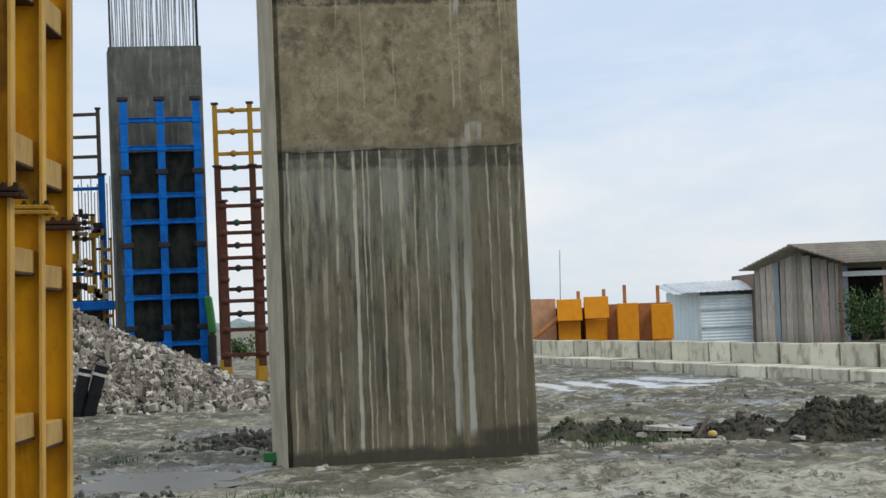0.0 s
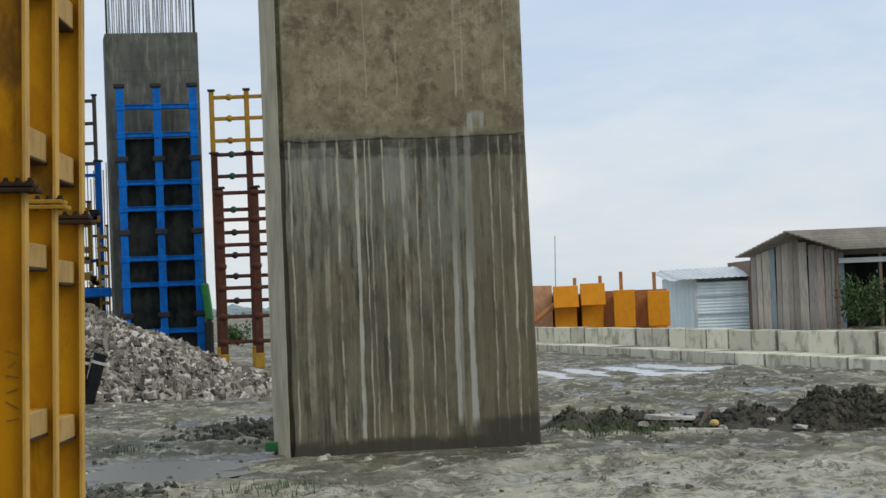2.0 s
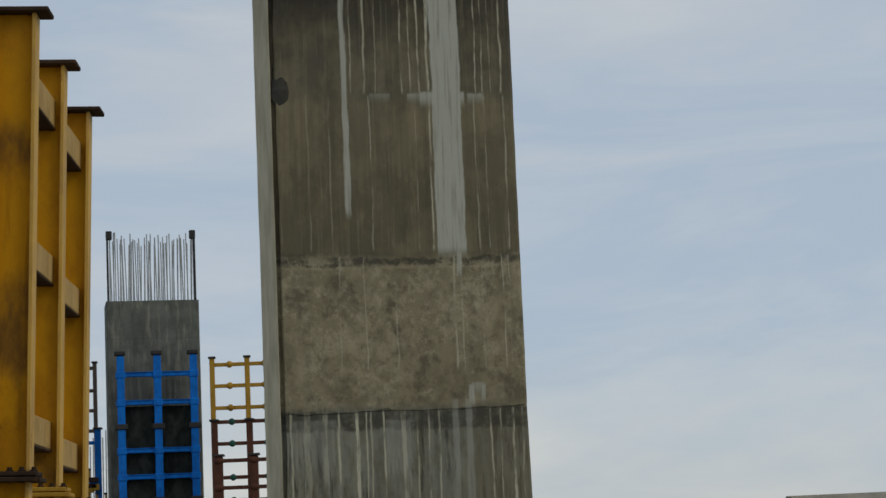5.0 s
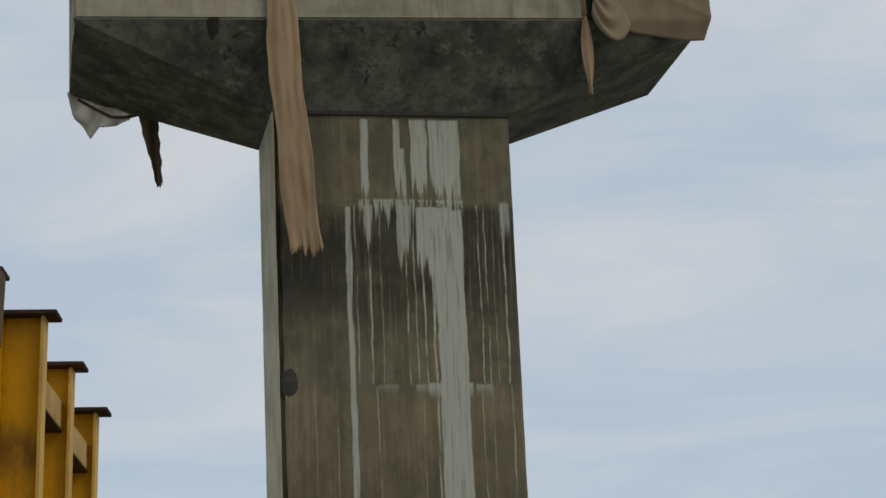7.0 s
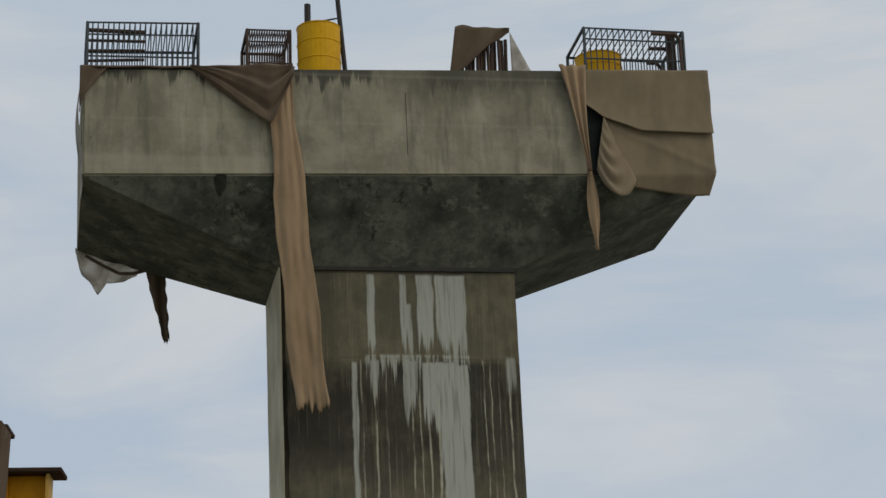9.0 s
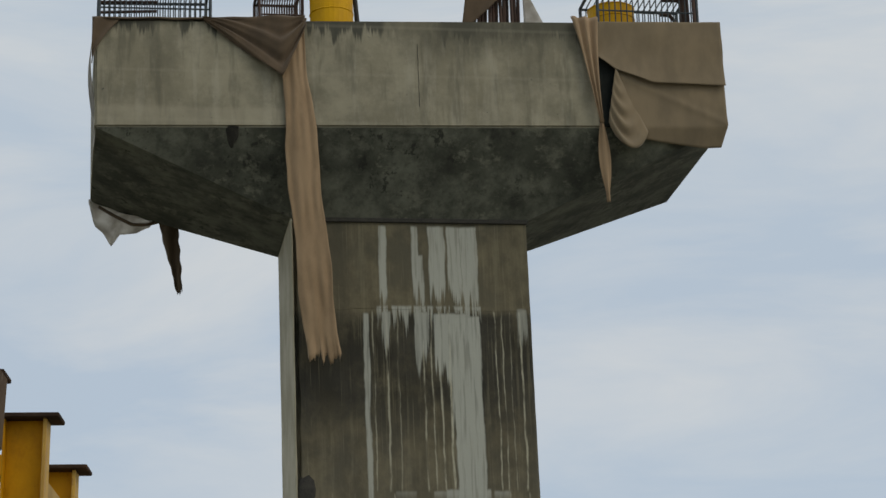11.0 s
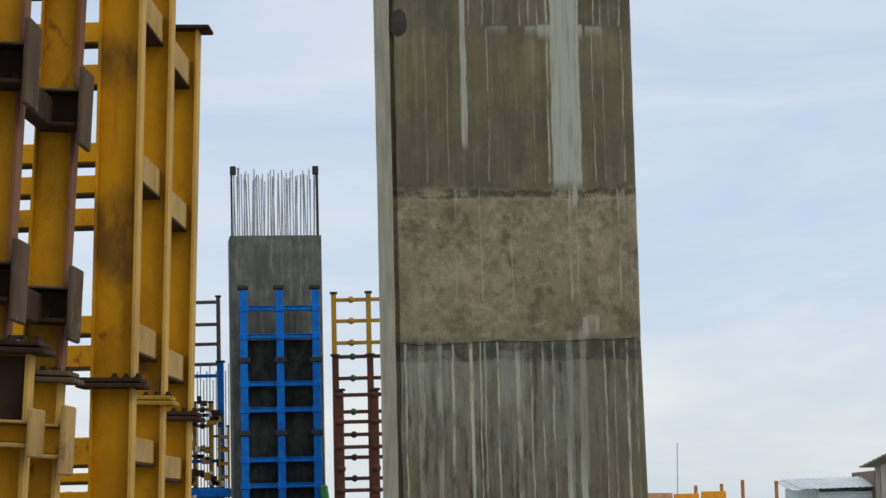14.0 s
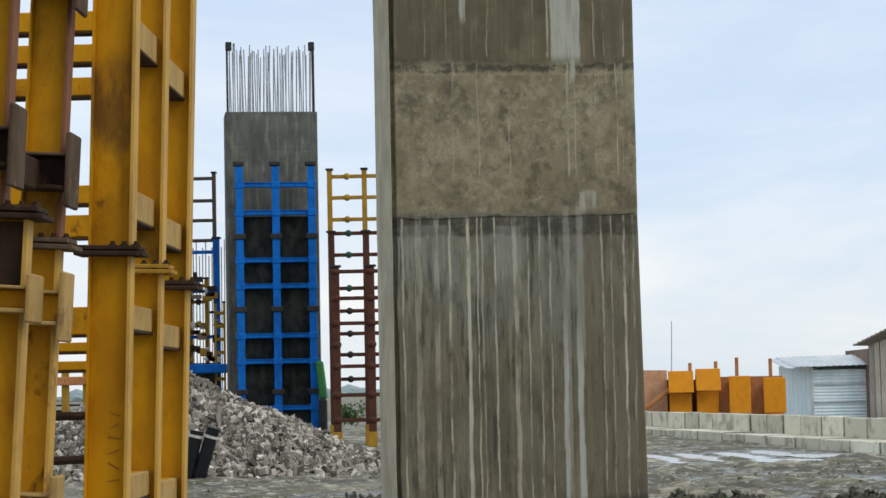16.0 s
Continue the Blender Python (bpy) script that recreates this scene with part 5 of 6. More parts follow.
for y, z, x, up, sp in ((8.9, 4.19, -0.002, 0.0, 2.19), (8.0, 4.20, 0.062, -0.088, 2.245), (7.1, 4.2, -0.02, -0.03, 2.28)):
    i_post(near_panel, x + up, y, sp + 0.012, z - 0.02, 0.140, 0.05, YELLOW, RED_FLANGE)
    i_post(near_panel, x, y, 0.0, sp - 0.03, 0.15, 0.05)
    plate(near_panel, x + up + 0.07, y, z, 0.25)
    s = plate(near_panel, x + 0.055, y, sp + 0.012, 0.26, 0.2, mat=WORN_PLATE if y > 8.5 else RUST)
    s2 = plate(near_panel, x + 0.075, y, sp - 0.014, 0.27, 0.22, mat=WORN_PLATE if y > 8.5 else RUST)
    bolts(s2, x + 0.04, y, sp, 3)
    if y < 8.5:
        bm = B()
        box(bm, x - 0.145, x - 0.006, y - 0.016, y - 0.007, sp - 0.29, sp - 0.04, 0.002)
        part("gusset", bm, RUST, s2, "rust-eaten gusset")
    for zc, hh, mat in ((4.02, 0.15, RUST), (3.235, 0.155, RUST), (2.46, 0.145, RUST), (1.93, 0.135, TAN_STEEL), (1.15, 0.13, TAN_STEEL)):
        if mat is TAN_STEEL and y < 8.5:
            hh = 0.085
        xx = x + (up if zc > 2.2 else 0.0)
        bm = B()
        box(bm, xx - 0.13, xx + 0.05, y - 0.13, y - 0.055, zc - hh * 0.42, zc + hh * 0.36, 0.006)
        c = part("channel", bm, YELLOW if mat is TAN_STEEL else RUST, near_panel, "short channel bracket")
        bm = B()
        box(bm, xx + 0.051, xx + 0.072, y - 0.22, y - 0.01, zc - hh, zc + hh, 0.006)
        part("flange", bm, WORN_PLATE if mat is RUST else mat, c)
        bm = B()
        box(bm, xx - 0.13, xx + 0.048, y - 0.20, y - 0.03, zc - hh * 0.42 - 0.016, zc - hh * 0.42, 0.003)
        part("bottom_flange", bm, mat, c)
        bm = B()
        box(bm, xx - 0.13, xx + 0.048, y - 0.20, y - 0.03, zc + hh * 0.36 + 0.001, zc + hh * 0.36 + 0.012, 0.003)
        part("top_flange", bm, TAN_STEEL if mat is TAN_STEEL else WORN_PLATE, c)
for y0, y1, x in ((7.13, 7.86, -0.045), (8.03, 8.76, -0.02)):
    for zc in (4.02, 3.235, 2.46):
        bm = B()
        box(bm, x - 0.11, x - 0.04, y0, y1, zc - 0.085, zc + 0.035, 0.006)
        part("waler", bm, RUST, near_panel, "rust-dark waler between the posts")
back_panel = thing("yellow_formwork", pose(0, 12.2, 0), "yellow formwork panel of flat rails seen between the posts", "formwork", "yellow formwork panels")
for z, h in ((4.545, 0.12), (4.265, 0.115), (4.03, 0.115), (3.60, 0.11), (3.425, 0.10), (3.245, 0.10), (2.66, 0.10), (2.49, 0.12), (1.98, 0.15), (1.84, 0.05), (1.74, 0.05)):
    bm = B()
    box(bm, -3.6, -2.0, -0.05, 0.05, z - h / 2, z + h / 2, 0.006)
    rl = part("rail", bm, YELLOW, back_panel)
    # Dark strip below each rail paints the shade of its underside.
    bm = B()
    box(bm, -3.6, -2.0, -0.06, 0.06, z - h / 2 - 0.012, z - h / 2 - 0.001)
    part("underside_shade", bm, RUST, rl)
for x in (-3.55, -2.05):
    bm = B()
    box(bm, x - 0.05, x + 0.05, 0.051, 0.15, 0.0, 4.62, 0.006)
    part("stile", bm, YELLOW, back_panel)

# ---- block wall ----
wall = thing("block_wall", pose(0, 0, 0), "low stepped wall of pale concrete blocks across the site", "wall", kind="structure")
A, Bp = Vector((9.65, 45.0, 0)), Vector((4.47, 74.5, 0))
along = (Bp - A).normalized()
side = Vector((-along.y, along.x, 0)) * -1
ang = math.degrees(math.atan2(along.y, along.x))
rnd = random.Random(21)


def course(name, s0, s1, off, z0, z1, depth, mean):
    s = s0
    while s < s1:
        L = mean * rnd.uniform(0.8, 1.2)
        bm = B()
        box(bm, 0.03, L - 0.03, -depth, 0, z0 + rnd.uniform(-0.01, 0.01), z1 + rnd.uniform(-0.015, 0.015), 0.018)
        p = A + along * s + side * (off + rnd.uniform(-0.02, 0.02))
        shared(name, mesh_of(name, bm, BLOCK), wall, pose(p.x, p.y, 0, 0, rnd.uniform(-0.2, 0.2), ang + rnd.uniform(-0.3, 0.3)))
        s += L


course("kerb_block", -14, 60, -0.55, -0.15, 0.21, 0.96, 2.4)
course("wall_block", -14, 60, 0.42, 0.0, 0.69, 0.3, 1.9)

# ---- orange steel forms behind the wall ----
def orange_form(x0, x1, z1, y, panel_low, label, pegs=()):
    t = thing("orange_form", pose(x0, y, 0), label, "steel form", "orange forms behind the wall")
    w = x1 - x0
    bm = B()
    box(bm, 0.05, w - 0.05, 0, 0.9, 0.0, z1 - 0.15, 0.02)
    part("body", bm, ORANGE_DULL, t)
    bm = B()
    box(bm, -0.03, w + 0.03, -0.50, -0.42, panel_low - 0.02, z1, 0.02)
    for v in bm.verts:
        v.co.y += (0.30 if panel_low > 1 else 0.04) * (v.co.z - panel_low)
    part("panel", bm, ORANGE, t)
    bm = B()
    box(bm, 0.02, w - 0.02, -0.06, -0.004, 0.05, panel_low - 0.05, 0.02)
    part("panel", bm, ORANGE, t)
    for px, h in pegs:
        bm = B()
        box(bm, px - 0.06, px + 0.06, -0.1, 0.02, z1 + 0.003, z1 + h, 0.01)
        part("peg", bm, ORANGE_DULL, t)


orange_form(5.82, 6.66, 2.04, 82, 1.28, "bright orange steel form with a stepped face", ((0.78, 0.28),))
orange_form(6.80, 7.62, 2.10, 82, 1.33, "bright orange steel form beside its twin", ((0.72, 0.26),))
orange_form(7.97, 8.67, 1.82, 82, 0.5, "orange steel form with an upright peg", ((0.30, 0.66),))
orange_form(9.19, 9.92, 1.74, 82, 0.5, "orange steel form with an upright peg", ((0.28, 0.68),))
bm = B()
prism(bm, [(7.6, 82.3), (9.95, 82.3), (9.95, 84.5), (7.6, 84.5)], 0.0, lambda x, y: 1.80)
single("tank_and_gap_fill", bm, ORANGE_DULL, "faded orange steel tank behind the forms", "tank")
# Added dark body: stands in for the shadow in the gap between the forms.
bm = B()
prism(bm, [(5.84, 82.95), (7.58, 82.95), (7.58, 84.5), (5.84, 84.5)], 0.0, lambda x, y: 1.72)
single("tank_and_gap_fill", bm, RED_FLANGE, "added dull red-brown body for the shadow between the forms", "tank")
bm = B()
prism(bm, [(3.6, 82.4), (5.8, 82.4), (5.8, 84.5), (3.6, 84.5)], 0.0, lambda x, y: 2.12 - 0.02 * (x - 3.6))
single("tank_and_gap_fill", bm, ORANGE_PEACH, "sun-bleached orange steel box behind the wall", "tank")
bm = B()
rod(bm, (4.3, 81.8, 0.25), (5.85, 81.8, 1.38), 0.09, 8)
single("orange_strut", bm, ORANGE_DULL, "faded orange steel strut leaning on the box", "strut")

# ---- sheds ----
def corrugated(bm, p, q, up, waves, amp=0.03):
    p, q, up = Vector(p), Vector(q), Vector(up)
    d = q - p
    n = d.cross(up).normalized()
    sheet(bm, waves * 4, 1, lambda u, v: p + d * u + up * v + n * amp * math.sin(u * waves * math.tau), 0.01)


tin = thing("tin_shed", pose(0, 0, 0), "small pale blue sheet metal shed behind the wall", "shed")
bm = B()
sheet(bm, 1, 60, lambda u, v: (12.0 + 2.1 * u, 89.8 - 0.012 * math.sin(v * 16 * math.tau), 2.02 * v), 0.01)
part("front_wall", bm, GALV, tin)
bm = B()
corrugated(bm, (11.0, 92.2, 0), (12.0, 89.8, 0), (0, 0, 2.2), 8, 0.012)
part("side_wall", bm, GALV, tin)
bm = B()
box(bm, 11.4, 14.1, 92.2, 92.3, 0, 2.3)
part("back_wall", bm, GALV, tin)
for z in (0.75, 1.45):
    bm = B()
    box(bm, 12.05, 14.05, 89.70, 89.76, z, z + 0.05)
    part("rail", bm, ROOF_PALE, tin)
bm = B()
box(bm, 11.94, 12.05, 89.72, 89.86, 0, 2.15, 0.01)
part("corner_post", bm, ROOF_PALE, tin)
bm = B()
sheet(bm, 90, 1, lambda u, v: (10.6 + 3.6 * u + 0.45 * (1 - v) * 0.8, 89.3 + 3.2 * v, 2.13 + 0.42 * v + 0.012 * math.sin(u * 90) - 0.05 * (u < 0.1) + 0.05 * u), 0.02)
part("roof", bm, ROOF_PALE, tin, "pale corrugated roof with lifted edge")

shed = thing("board_shed", pose(0, 0, 0), "old shed of mixed grey and brown boards", "shed")
rnd = random.Random(8)
x = 14.1
while x < 17.5:
    w = rnd.uniform(0.2, 0.36)
    c = x + w / 2
    gable = 2.93 + (c - 14.0) * 0.66 if c < 15.33 else 3.8 - (c - 15.33) * 0.32
    bm = B()
    box(bm, 0, w - 0.012, -0.02, 0.02, 0, gable - 0.06, 0.005)
    shared("board", mesh_of("board", bm, BOARD), shed, pose(x, 89.0 + rnd.uniform(-0.02, 0.02), rnd.uniform(-0.05, 0), 0, rnd.uniform(-0.6, 0.6), 0))
    x += w
# Added backing: shuts sky out of the board gaps, dark as inside shade.
bm = B()
box(bm, 14.12, 17.45, 89.06, 89.12, 0, 2.9)
part("backing", bm, DARK_SHEET, shed, "added backing that darkens the gaps between the boards")
bm = B()
box(bm, 14.1, 14.2, 89.13, 95, 0, 2.8)
part("side_wall", bm, WOOD, shed)
# Wall coloured near black for the shade inside the recess.
bm = B()
box(bm, 17.6, 24, 91.0, 91.1, 0, 2.9)
part("inner_wall", bm, DARK_SHEET, shed, "inner wall under the eave, recess shade in its dark colour")
for x in (17.48, 19.2, 21.2):
    bm = B()
    box(bm, x - 0.06, x + 0.06, 88.9, 89.02, 0, 3.1, 0.01)
    part("eave_post", bm, WOOD, shed)
bm = B()
box(bm, 17.55, 24, 88.85, 88.95, 2.55, 2.75, 0.01)
part("eave_board", bm, ROOF_PALE, shed)
for p, q, r_, s_ in (((13.4, 88.35, 2.95), (15.33, 88.35, 3.84), (24.7, 92.0, 3.95), (22.5, 97.0, 2.98)), ((17.55, 88.3, 3.06), (15.33, 88.35, 3.84), (24.7, 92.0, 3.95), (24.7, 88.5, 3.08))):
    bm = B()
    P_, Q_, R_, S_ = (Vector(k) for k in (p, q, r_, s_))
    sheet(bm, 30, 2, lambda u, v: (P_ * (1 - u) + Q_ * u) * (1 - v) + (S_ * (1 - u) + R_ * u) * v + Vector((0, 0, 0.02 * math.sin(u * 70))), 0.05)
    part("roof", bm, ROOF_GREY, shed, "weathered corrugated roof sheets")

# bush growing by the shed
bush = thing("bush", pose(18.0, 87.2, 0), "leafy green bush growing by the shed", "bush")
rnd = random.Random(2)
limbs = []
for k in range(9):
    bm = B()
    a = rnd.uniform(0, math.tau)
    tip = Vector((math.cos(a) * rnd.uniform(0.2, 0.8), math.sin(a) * 0.5, rnd.uniform(0.9, 2.1)))
    rod(bm, (0, 0, 0), tip * 0.55, 0.03, 6, 0.02)
    rod(bm, tip * 0.55, tip, 0.02, 6, 0.008)
    limbs.append(tip)
    part("limb", bm, WOOD, bush)
vs, fs = [], []
for k in range(1900):
    t = rnd.choice(limbs) * rnd.uniform(0.35, 1.08) + Vector((rnd.gauss(0, 0.22), rnd.gauss(0, 0.22), rnd.gauss(0, 0.18)))
    if t.z < 0.05:
        continue
    m = Euler((rnd.random() * 6, rnd.random() * 6, rnd.random() * 6)).to_matrix()
    L = rnd.uniform(0.05, 0.11)
    i = len(vs)
    vs += [tuple(t + m @ Vector(c)) for c in ((-L, 0, 0), (0, -L * 0.45, 0.01), (L, 0, 0), (0, L * 0.45, 0.01))]
    fs.append((i, i + 1, i + 2, i + 3))
me = bpy.data.meshes.new("leaves")
me.from_pydata(vs, [], fs)
me.materials.append(LEAF)
lv = new("leaves", me)
lv.parent = bush
lv["kind"] = "stuff"

def shrub(x, y, h, w, seed, label):
    r_ = random.Random(seed)
    t = thing("bush", pose(x, y, 0), label, "bush", "low bushes far behind")
    tips = []
    for k in range(6):
        bm = B()
        tip = Vector((r_.uniform(-0.5, 0.5) * w, r_.uniform(-0.3, 0.3) * w, h * r_.uniform(0.55, 0.95)))
        rod(bm, (0, 0, 0), tip, 0.025, 5, 0.008)
        part("limb", bm, WOOD, t)
        tips.append(tip)
    vs, fs = [], []
    for k in range(700):
        c = r_.choice(tips) * r_.uniform(0.3, 1.05) + Vector((r_.gauss(0, 0.16 * w), r_.gauss(0, 0.16 * w), r_.gauss(0, 0.10 * h)))
        m = Euler((r_.random() * 6, r_.random() * 6, r_.random() * 6)).to_matrix()
        L, i = r_.uniform(0.05, 0.10), len(vs)
        vs += [tuple(c + m @ Vector(q)) for q in ((-L, 0, 0), (0, -L * 0.5, 0.01), (L, 0, 0), (0, L * 0.5, 0.01))]
        fs.append((i, i + 1, i + 2, i + 3))
    me = bpy.data.meshes.new("leaves")
    me.from_pydata(vs, [], fs)
    me.materials.append(LEAF)
    ob = new("leaves", me)
    ob.parent = t
    ob["kind"] = "stuff"


shrub(-7.05, 104.0, 1.0, 1.1, 71, "low green bush behind the brown ladder frames")
shrub(-12.75, 64.6, 0.65, 0.6, 72, "small green bush at the back of the gravel heap")

# mast far off
bm = B()
rod(bm, (10.85, 150, 0), (11.0, 150, 5.7), 0.035, 6, 0.025)
single("mast", bm, REBAR, "thin grey mast far behind the wall", "mast")

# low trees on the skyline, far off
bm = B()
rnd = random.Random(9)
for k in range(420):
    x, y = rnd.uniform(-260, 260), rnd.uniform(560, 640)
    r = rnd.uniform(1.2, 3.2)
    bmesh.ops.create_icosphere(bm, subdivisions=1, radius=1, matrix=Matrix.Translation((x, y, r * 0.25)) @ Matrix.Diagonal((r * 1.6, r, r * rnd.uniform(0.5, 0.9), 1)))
single("far_woods", bm, FAR_TREES, "low woods along the horizon, distance haze in their colour", "trees", kind="stuff")

# ---- spoil ridge with rubble ----
def ridge_z(x, y):
    c = 28.6 - 0.22 * (x - 2.0)
    d = abs(y - c) / (0.75 + 0.25 * noise.noise(Vector((x * 0.8, 1, 1))))
    h = 0.24 + 0.16 * noise.noise(Vector((x * 1.3, 3, 1))) + 0.27 * math.exp(-((x - 5.12) / 0.24) ** 2) + 0.20 * math.exp(-((x - 5.72) / 0.28) ** 2)
    if x > 6.0:
        h *= max(0.25, 1 - (x - 6.0) * 1.3)
    if x < 2.1:
        h *= max(0, 1 - (2.1 - x) / 0.5)
    return ground_z(x, y) - 0.03 + h * max(0.0, 1 - d * d) + 0.07 * noise.fractal(Vector((x * 4, y * 4, 2)), 0.8, 2, 4) * max(0.0, 1 - d * d)


bm = B()
sheet(bm, 260, 70, lambda u, v: (1.5 + 6.5 * u, 26.3 + 4.0 * v, ridge_z(1.5 + 6.5 * u, 26.3 + 4.0 * v) - 0.03))
single("spoil_ridge", bm, SOIL_AND_GAPS, "ridge of dark clumped soil dumped on the mud", "soil heap", kind="stuff")


def ball():
    bm = B()
    bmesh.ops.create_icosphere(bm, subdivisions=1, radius=1)
    out = [v.co.copy() for v in bm.verts], [tuple(v.index for v in f.verts) for f in bm.faces]
    bm.free()
    return out


BALL = ball()


def clods(name, rnd, spots, material, label):
    """Crumbly lumps, each a small knobbly ball squashed its own way."""
    vs, fs = [], []
    for x, y, z, r in spots:
        m = Euler((rnd.random() * 6, rnd.random() * 6, rnd.random() * 6)).to_matrix() @ Matrix.Diagonal((r * rnd.uniform(1.0, 1.5), r, r * rnd.uniform(0.5, 0.9)))
        k = len(vs)
        for c in BALL[0]:
            p = m @ (c * rnd.uniform(0.62, 1.12))
            vs.append((x + p.x, y + p.y, z + p.z))
        fs.extend(tuple(k + i for i in q) for q in BALL[1])
    me = bpy.data.meshes.new(name)
    me.from_pydata(vs, [], fs)
    me.materials.append(material)
    return tagged(new(name, me), label, "clods", kind="stuff")


rnd = random.Random(14)
spots = []
for k in range(1100):
    x = rnd.choice((rnd.uniform(1.9, 6.6), rnd.gauss(5.4, 0.32)))
    y = 28.5 - 0.22 * (x - 2.0) + rnd.gauss(-0.1, 0.45)
    spots.append((x, y, ridge_z(x, y) - 0.005, rnd.choice((0.010, 0.014, 0.02, 0.026, 0.036, 0.055))))
clods("soil_clods", rnd, spots, SOIL_AND_GAPS, "dark wet clods lying on the soil ridge")
for x, y, L, w, h, a in ((3.0, 27.0, 0.16, 0.08, 0.05, 10), (3.35, 26.95, 0.12, 0.08, 0.06, 40), (3.55, 26.8, 0.42, 0.10, 0.04, 5), (3.35, 28.6, 0.32, 0.12, 0.05, 15), (1.95, 27.2, 0.12, 0.09, 0.09, 20), (5.05, 26.9, 0.16, 0.07, 0.06, 30), (3.85, 27.5, 0.16, 0.1, 0.06, 60), (4.45, 27.6, 0.14, 0.1, 0.06, 12), (3.95, 28.2, 0.15, 0.08, 0.05, 30), (2.1, 26.8, 0.5, 0.2, 0.03, 4), (3.15, 28.1, 0.34, 0.14, 0.05, 24), (2.95, 27.9, 0.2, 0.1, 0.05, 70), (4.25, 27.3, 0.22, 0.12, 0.05, 15), (4.05, 27.0, 0.14, 0.09, 0.06, 50), (3.9, 27.05, 0.72, 0.12, 0.05, 4), (3.3, 27.1, 0.26, 0.1, 0.06, 0), (3.45, 28.25, 0.36, 0.1, 0.05, 12), (5.9, 27.1, 0.15, 0.1, 0.06, 40), (4.75, 27.3, 0.16, 0.1, 0.06, 25), (6.3, 27.0, 0.13, 0.08, 0.05, 5), (-0.9, 24.9, 0.1, 0.07, 0.05, 20), (-0.4, 24.8, 0.09, 0.06, 0.04, 60)):
    bm = B()
    box(bm, -L / 2, L / 2, -w / 2, w / 2, -0.02, h, 0.012, None)
    for v in bm.verts:
        v.co += Vector((noise.noise(v.co * 30 + Vector((x, y, 0))), noise.noise(v.co * 25 + Vector((y, x, 0))), 0)) * 0.045
        v.co.z *= 0.8 + 0.5 * noise.noise(v.co * 14 + Vector((x, y, 3)))
    single("rubble_piece", bm, PALE_DEBRIS, "pale broken concrete lump lying on the soil", "rubble", "rubble by the soil ridge", m=pose(x, y, (ridge_z(x, y) if x > 1.6 else ground_z(x, y)), 4, 3, a))
bm = B()
rod(bm, (3.48, 26.9, 0.05), (3.72, 27.5, 0.26), 0.024, 7)
single("stick", bm, plain("wet_wood", (0.07, 0.048, 0.034), (0.13, 0.09, 0.066), 9.0, 0.9, stretch=(1, 1, 0.3)), "brown wooden stick poking from the soil", "stick")
bm = B()
bmesh.ops.create_icosphere(bm, subdivisions=2, radius=0.06, matrix=Matrix.Translation((3.78, 27.7, ridge_z(3.78, 27.7) + 0.03)) @ Matrix.Diagonal((1, 1, 0.8, 1)))
single("yellow_lump", bm, plain("pale_yellow", (0.55, 0.40, 0.12), (0.65, 0.5, 0.2), 8.0), "small pale yellow lump on the soil", "rubble")
bm = B()
box(bm, -1.62, -1.33, 26.6, 26.68, -0.02, 0.09, 0.012)
single("green_strip", bm, GREEN_PLASTIC, "green plastic strip by the foot of the pier", "plastic strip")
# clods heaped left of the pier's foot
rnd = random.Random(31)
spots = []
for k in range(700):
    x, y = rnd.gauss(-2.05, 0.5), rnd.gauss(30.5, 1.1)
    h = 0.22 * math.exp(-((x + 2.0) / 0.45) ** 2 - ((y - 30) / 0.8) ** 2)
    spots.append((x, y, ground_z(x, y) + h * rnd.random(), rnd.choice((0.015, 0.025, 0.04, 0.06))))
clods("clod_heap", rnd, spots, DARK_CLOD, "low heap of dark grey clods beside the pier")
spots = []
for k in range(160):
    x, y = rnd.choice(((-3.5, 22.4), (-2.5, 21.2), (-2.9, 21.0)))
    x, y = x + rnd.gauss(0, 0.22), y + rnd.gauss(0, 0.25)
    spots.append((x, y, ground_z(x, y) + 0.01, rnd.choice((0.012, 0.02, 0.032, 0.05))))
clods("wet_stones", rnd, spots, DARK_CLOD, "dark wet stones lying by the puddle")
spots = []
for k in range(1500):
    y = 18.5 + 26 * rnd.random() ** 1.4
    x = rnd.uniform(-5, 9)
    spots.append((x, y, ground_z(x, y), rnd.choice((0.01, 0.014, 0.02, 0.03, 0.045))))
clods("mud_crumbs", rnd, spots, MUD, "crumbs of churned mud lying about")

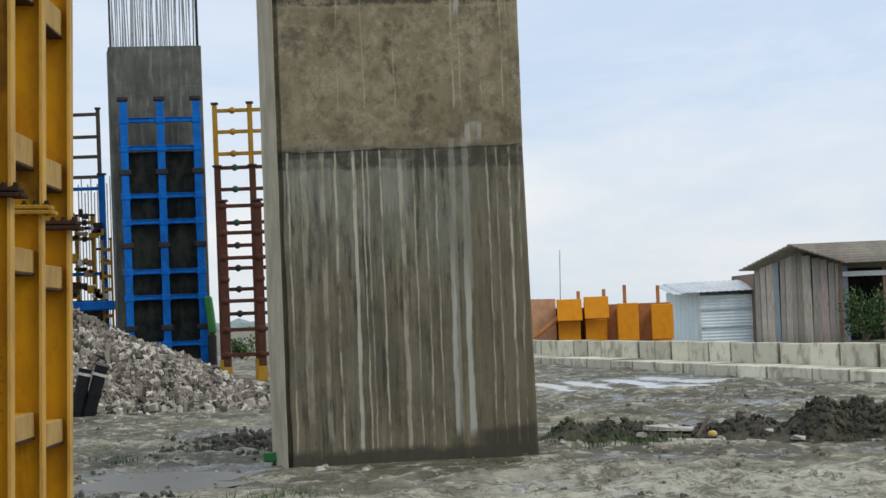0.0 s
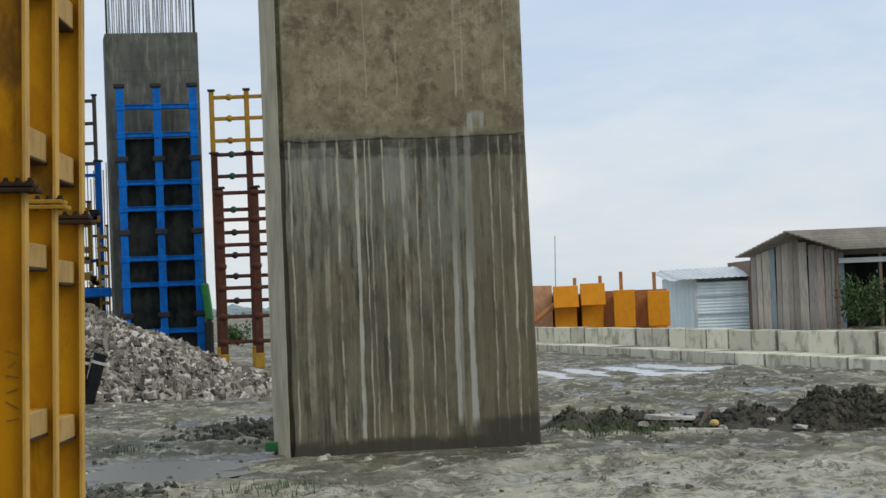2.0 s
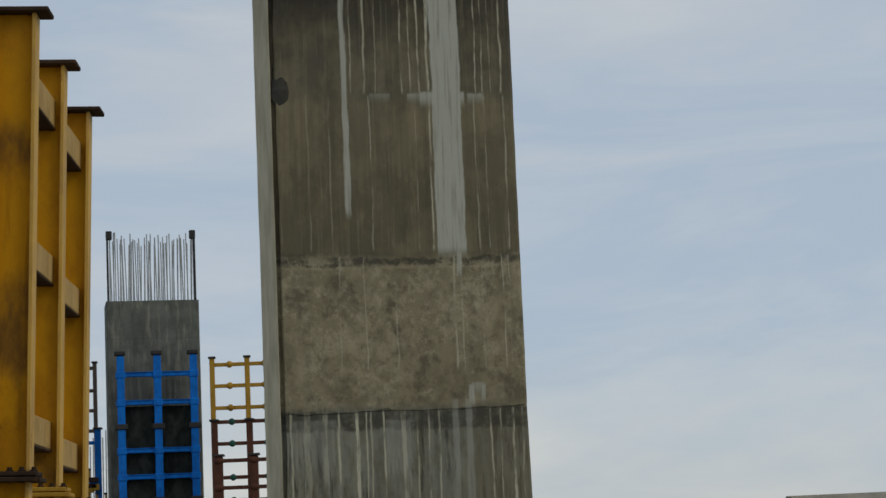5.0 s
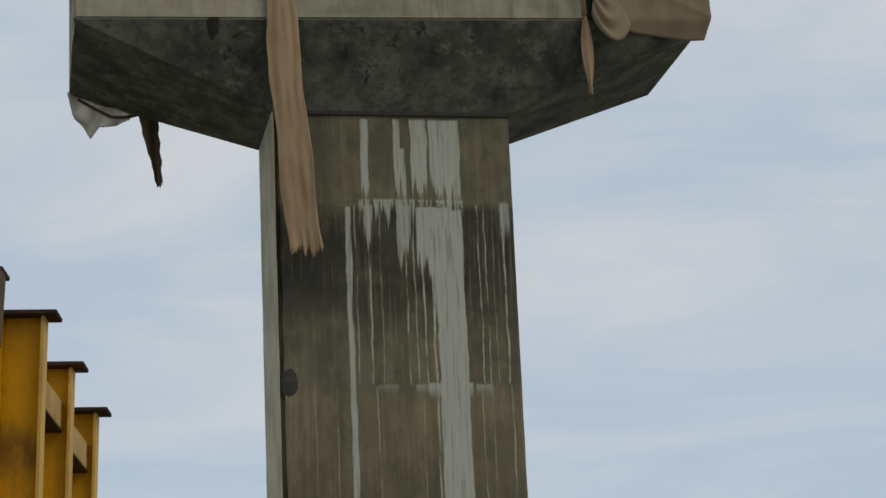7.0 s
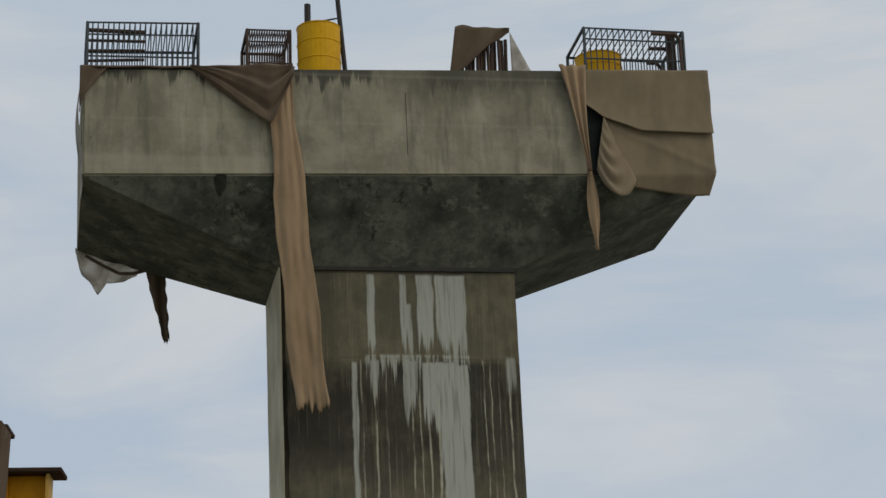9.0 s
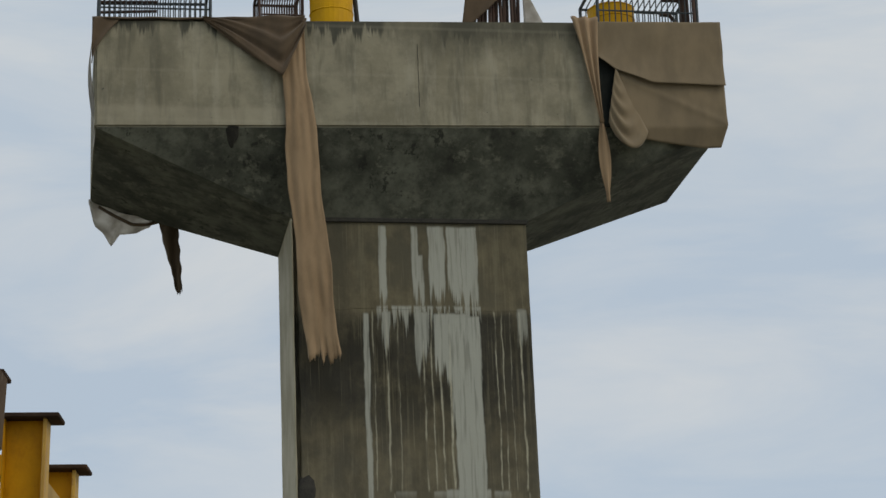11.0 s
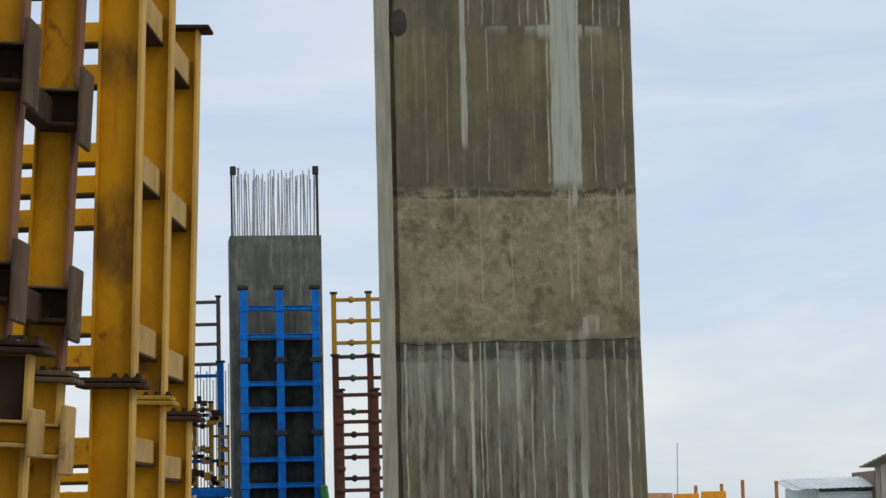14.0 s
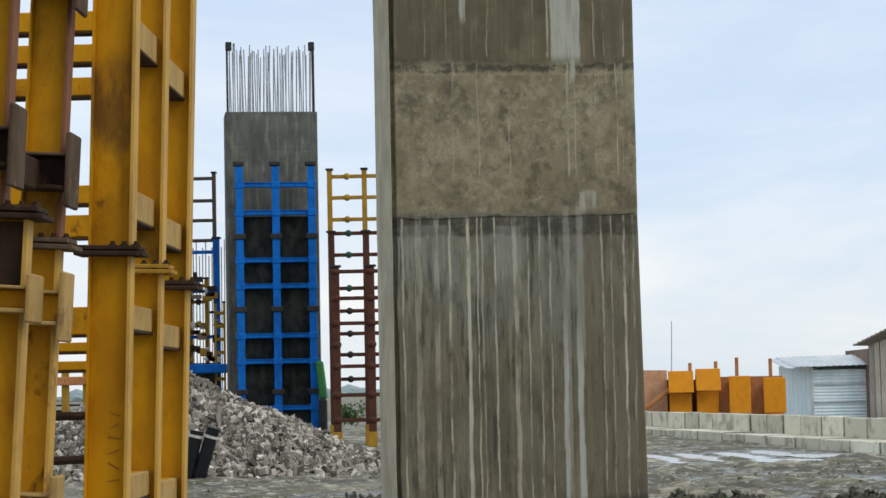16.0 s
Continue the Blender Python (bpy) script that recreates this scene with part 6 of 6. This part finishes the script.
# ---- small things seen past the frames ----
tarp = thing("tarpaulin_bundle", pose(0, 0, 0), "green tarpaulin over dark gear beside the unfinished pier", "tarpaulin")
bm = B()
box(bm, -5.48, -5.26, 66.3, 66.7, 1.35, 2.45, 0.05)
for v in bm.verts:
    v.co.x += 0.06 * math.sin(v.co.z * 5) - 0.04 * (v.co.z > 2)
part("cover", bm, GREEN_PLASTIC, tarp, "crumpled green cover")
bm = B()
box(bm, -5.47, -5.24, 66.25, 66.7, 0.0, 1.35, 0.05)
part("gear", bm, DARK_STEEL, tarp, "dark gear")
gate_ = thing("site_barrier", pose(-16.2, 80, 0), "ochre posts with a faded orange beam far behind", "barrier")
for x in (-0.2, 0.55, 1.3):
    bm = B()
    box(bm, x, x + 0.24, 0, 0.24, 0.0, 2.6, 0.02)
    part("post", bm, OCHRE, gate_)
bm = B()
box(bm, -1.2, 2.2, -0.12, -0.01, 1.95, 2.25, 0.02)
part("beam", bm, ORANGE_DULL, gate_)
for z in (1.05, 1.25, 2.45):
    bm = B()
    rod(bm, (-1.2, 0.3, z), (2.2, 0.3, z), 0.035, 6)
    part("rail", bm, DARK_STEEL, gate_)
for z, dz in ((1.47, 0.01), (1.22, 0.05)):
    bm = B()
    rod(bm, (-3.4, -0.6, z), (-1.7, -0.6, z + dz), 0.022, 8)
    part("tie_rod", bm, RUST, back_panel, "rusty tie rod")

# grass at the edge of the soil
vs, fs = [], []
rnd = random.Random(44)
for cx, cy, n, spread in ((2.5, 27.6, 420, 0.35), (2.9, 27.3, 420, 0.32), (2.2, 27.9, 160, 0.3), (-1.2, 20.5, 260, 0.32), (-3.3, 27.6, 120, 0.3), (5.3, 28.3, 120, 0.4)):
    for k in range(n):
        x, y = cx + rnd.gauss(0, spread), cy + rnd.gauss(0, spread)
        z = max(ridge_z(x, y) if x > 1.6 else -1, ground_z(x, y))
        h, w, a = rnd.uniform(0.03, 0.09), rnd.uniform(0.004, 0.009), rnd.uniform(0, math.tau)
        dx, dy = math.cos(a), math.sin(a)
        i = len(vs)
        vs += [(x - dx * w, y - dy * w, z - 0.01), (x + dx * w, y + dy * w, z - 0.01), (x + dy * h * 0.5, y - dx * h * 0.5, z + h)]
        fs.append((i, i + 1, i + 2))
me = bpy.data.meshes.new("grass")
me.from_pydata(vs, [], fs)
me.materials.append(LEAF)
tagged(new("grass", me), "short green grass sprouting from the soil", "grass", kind="stuff")
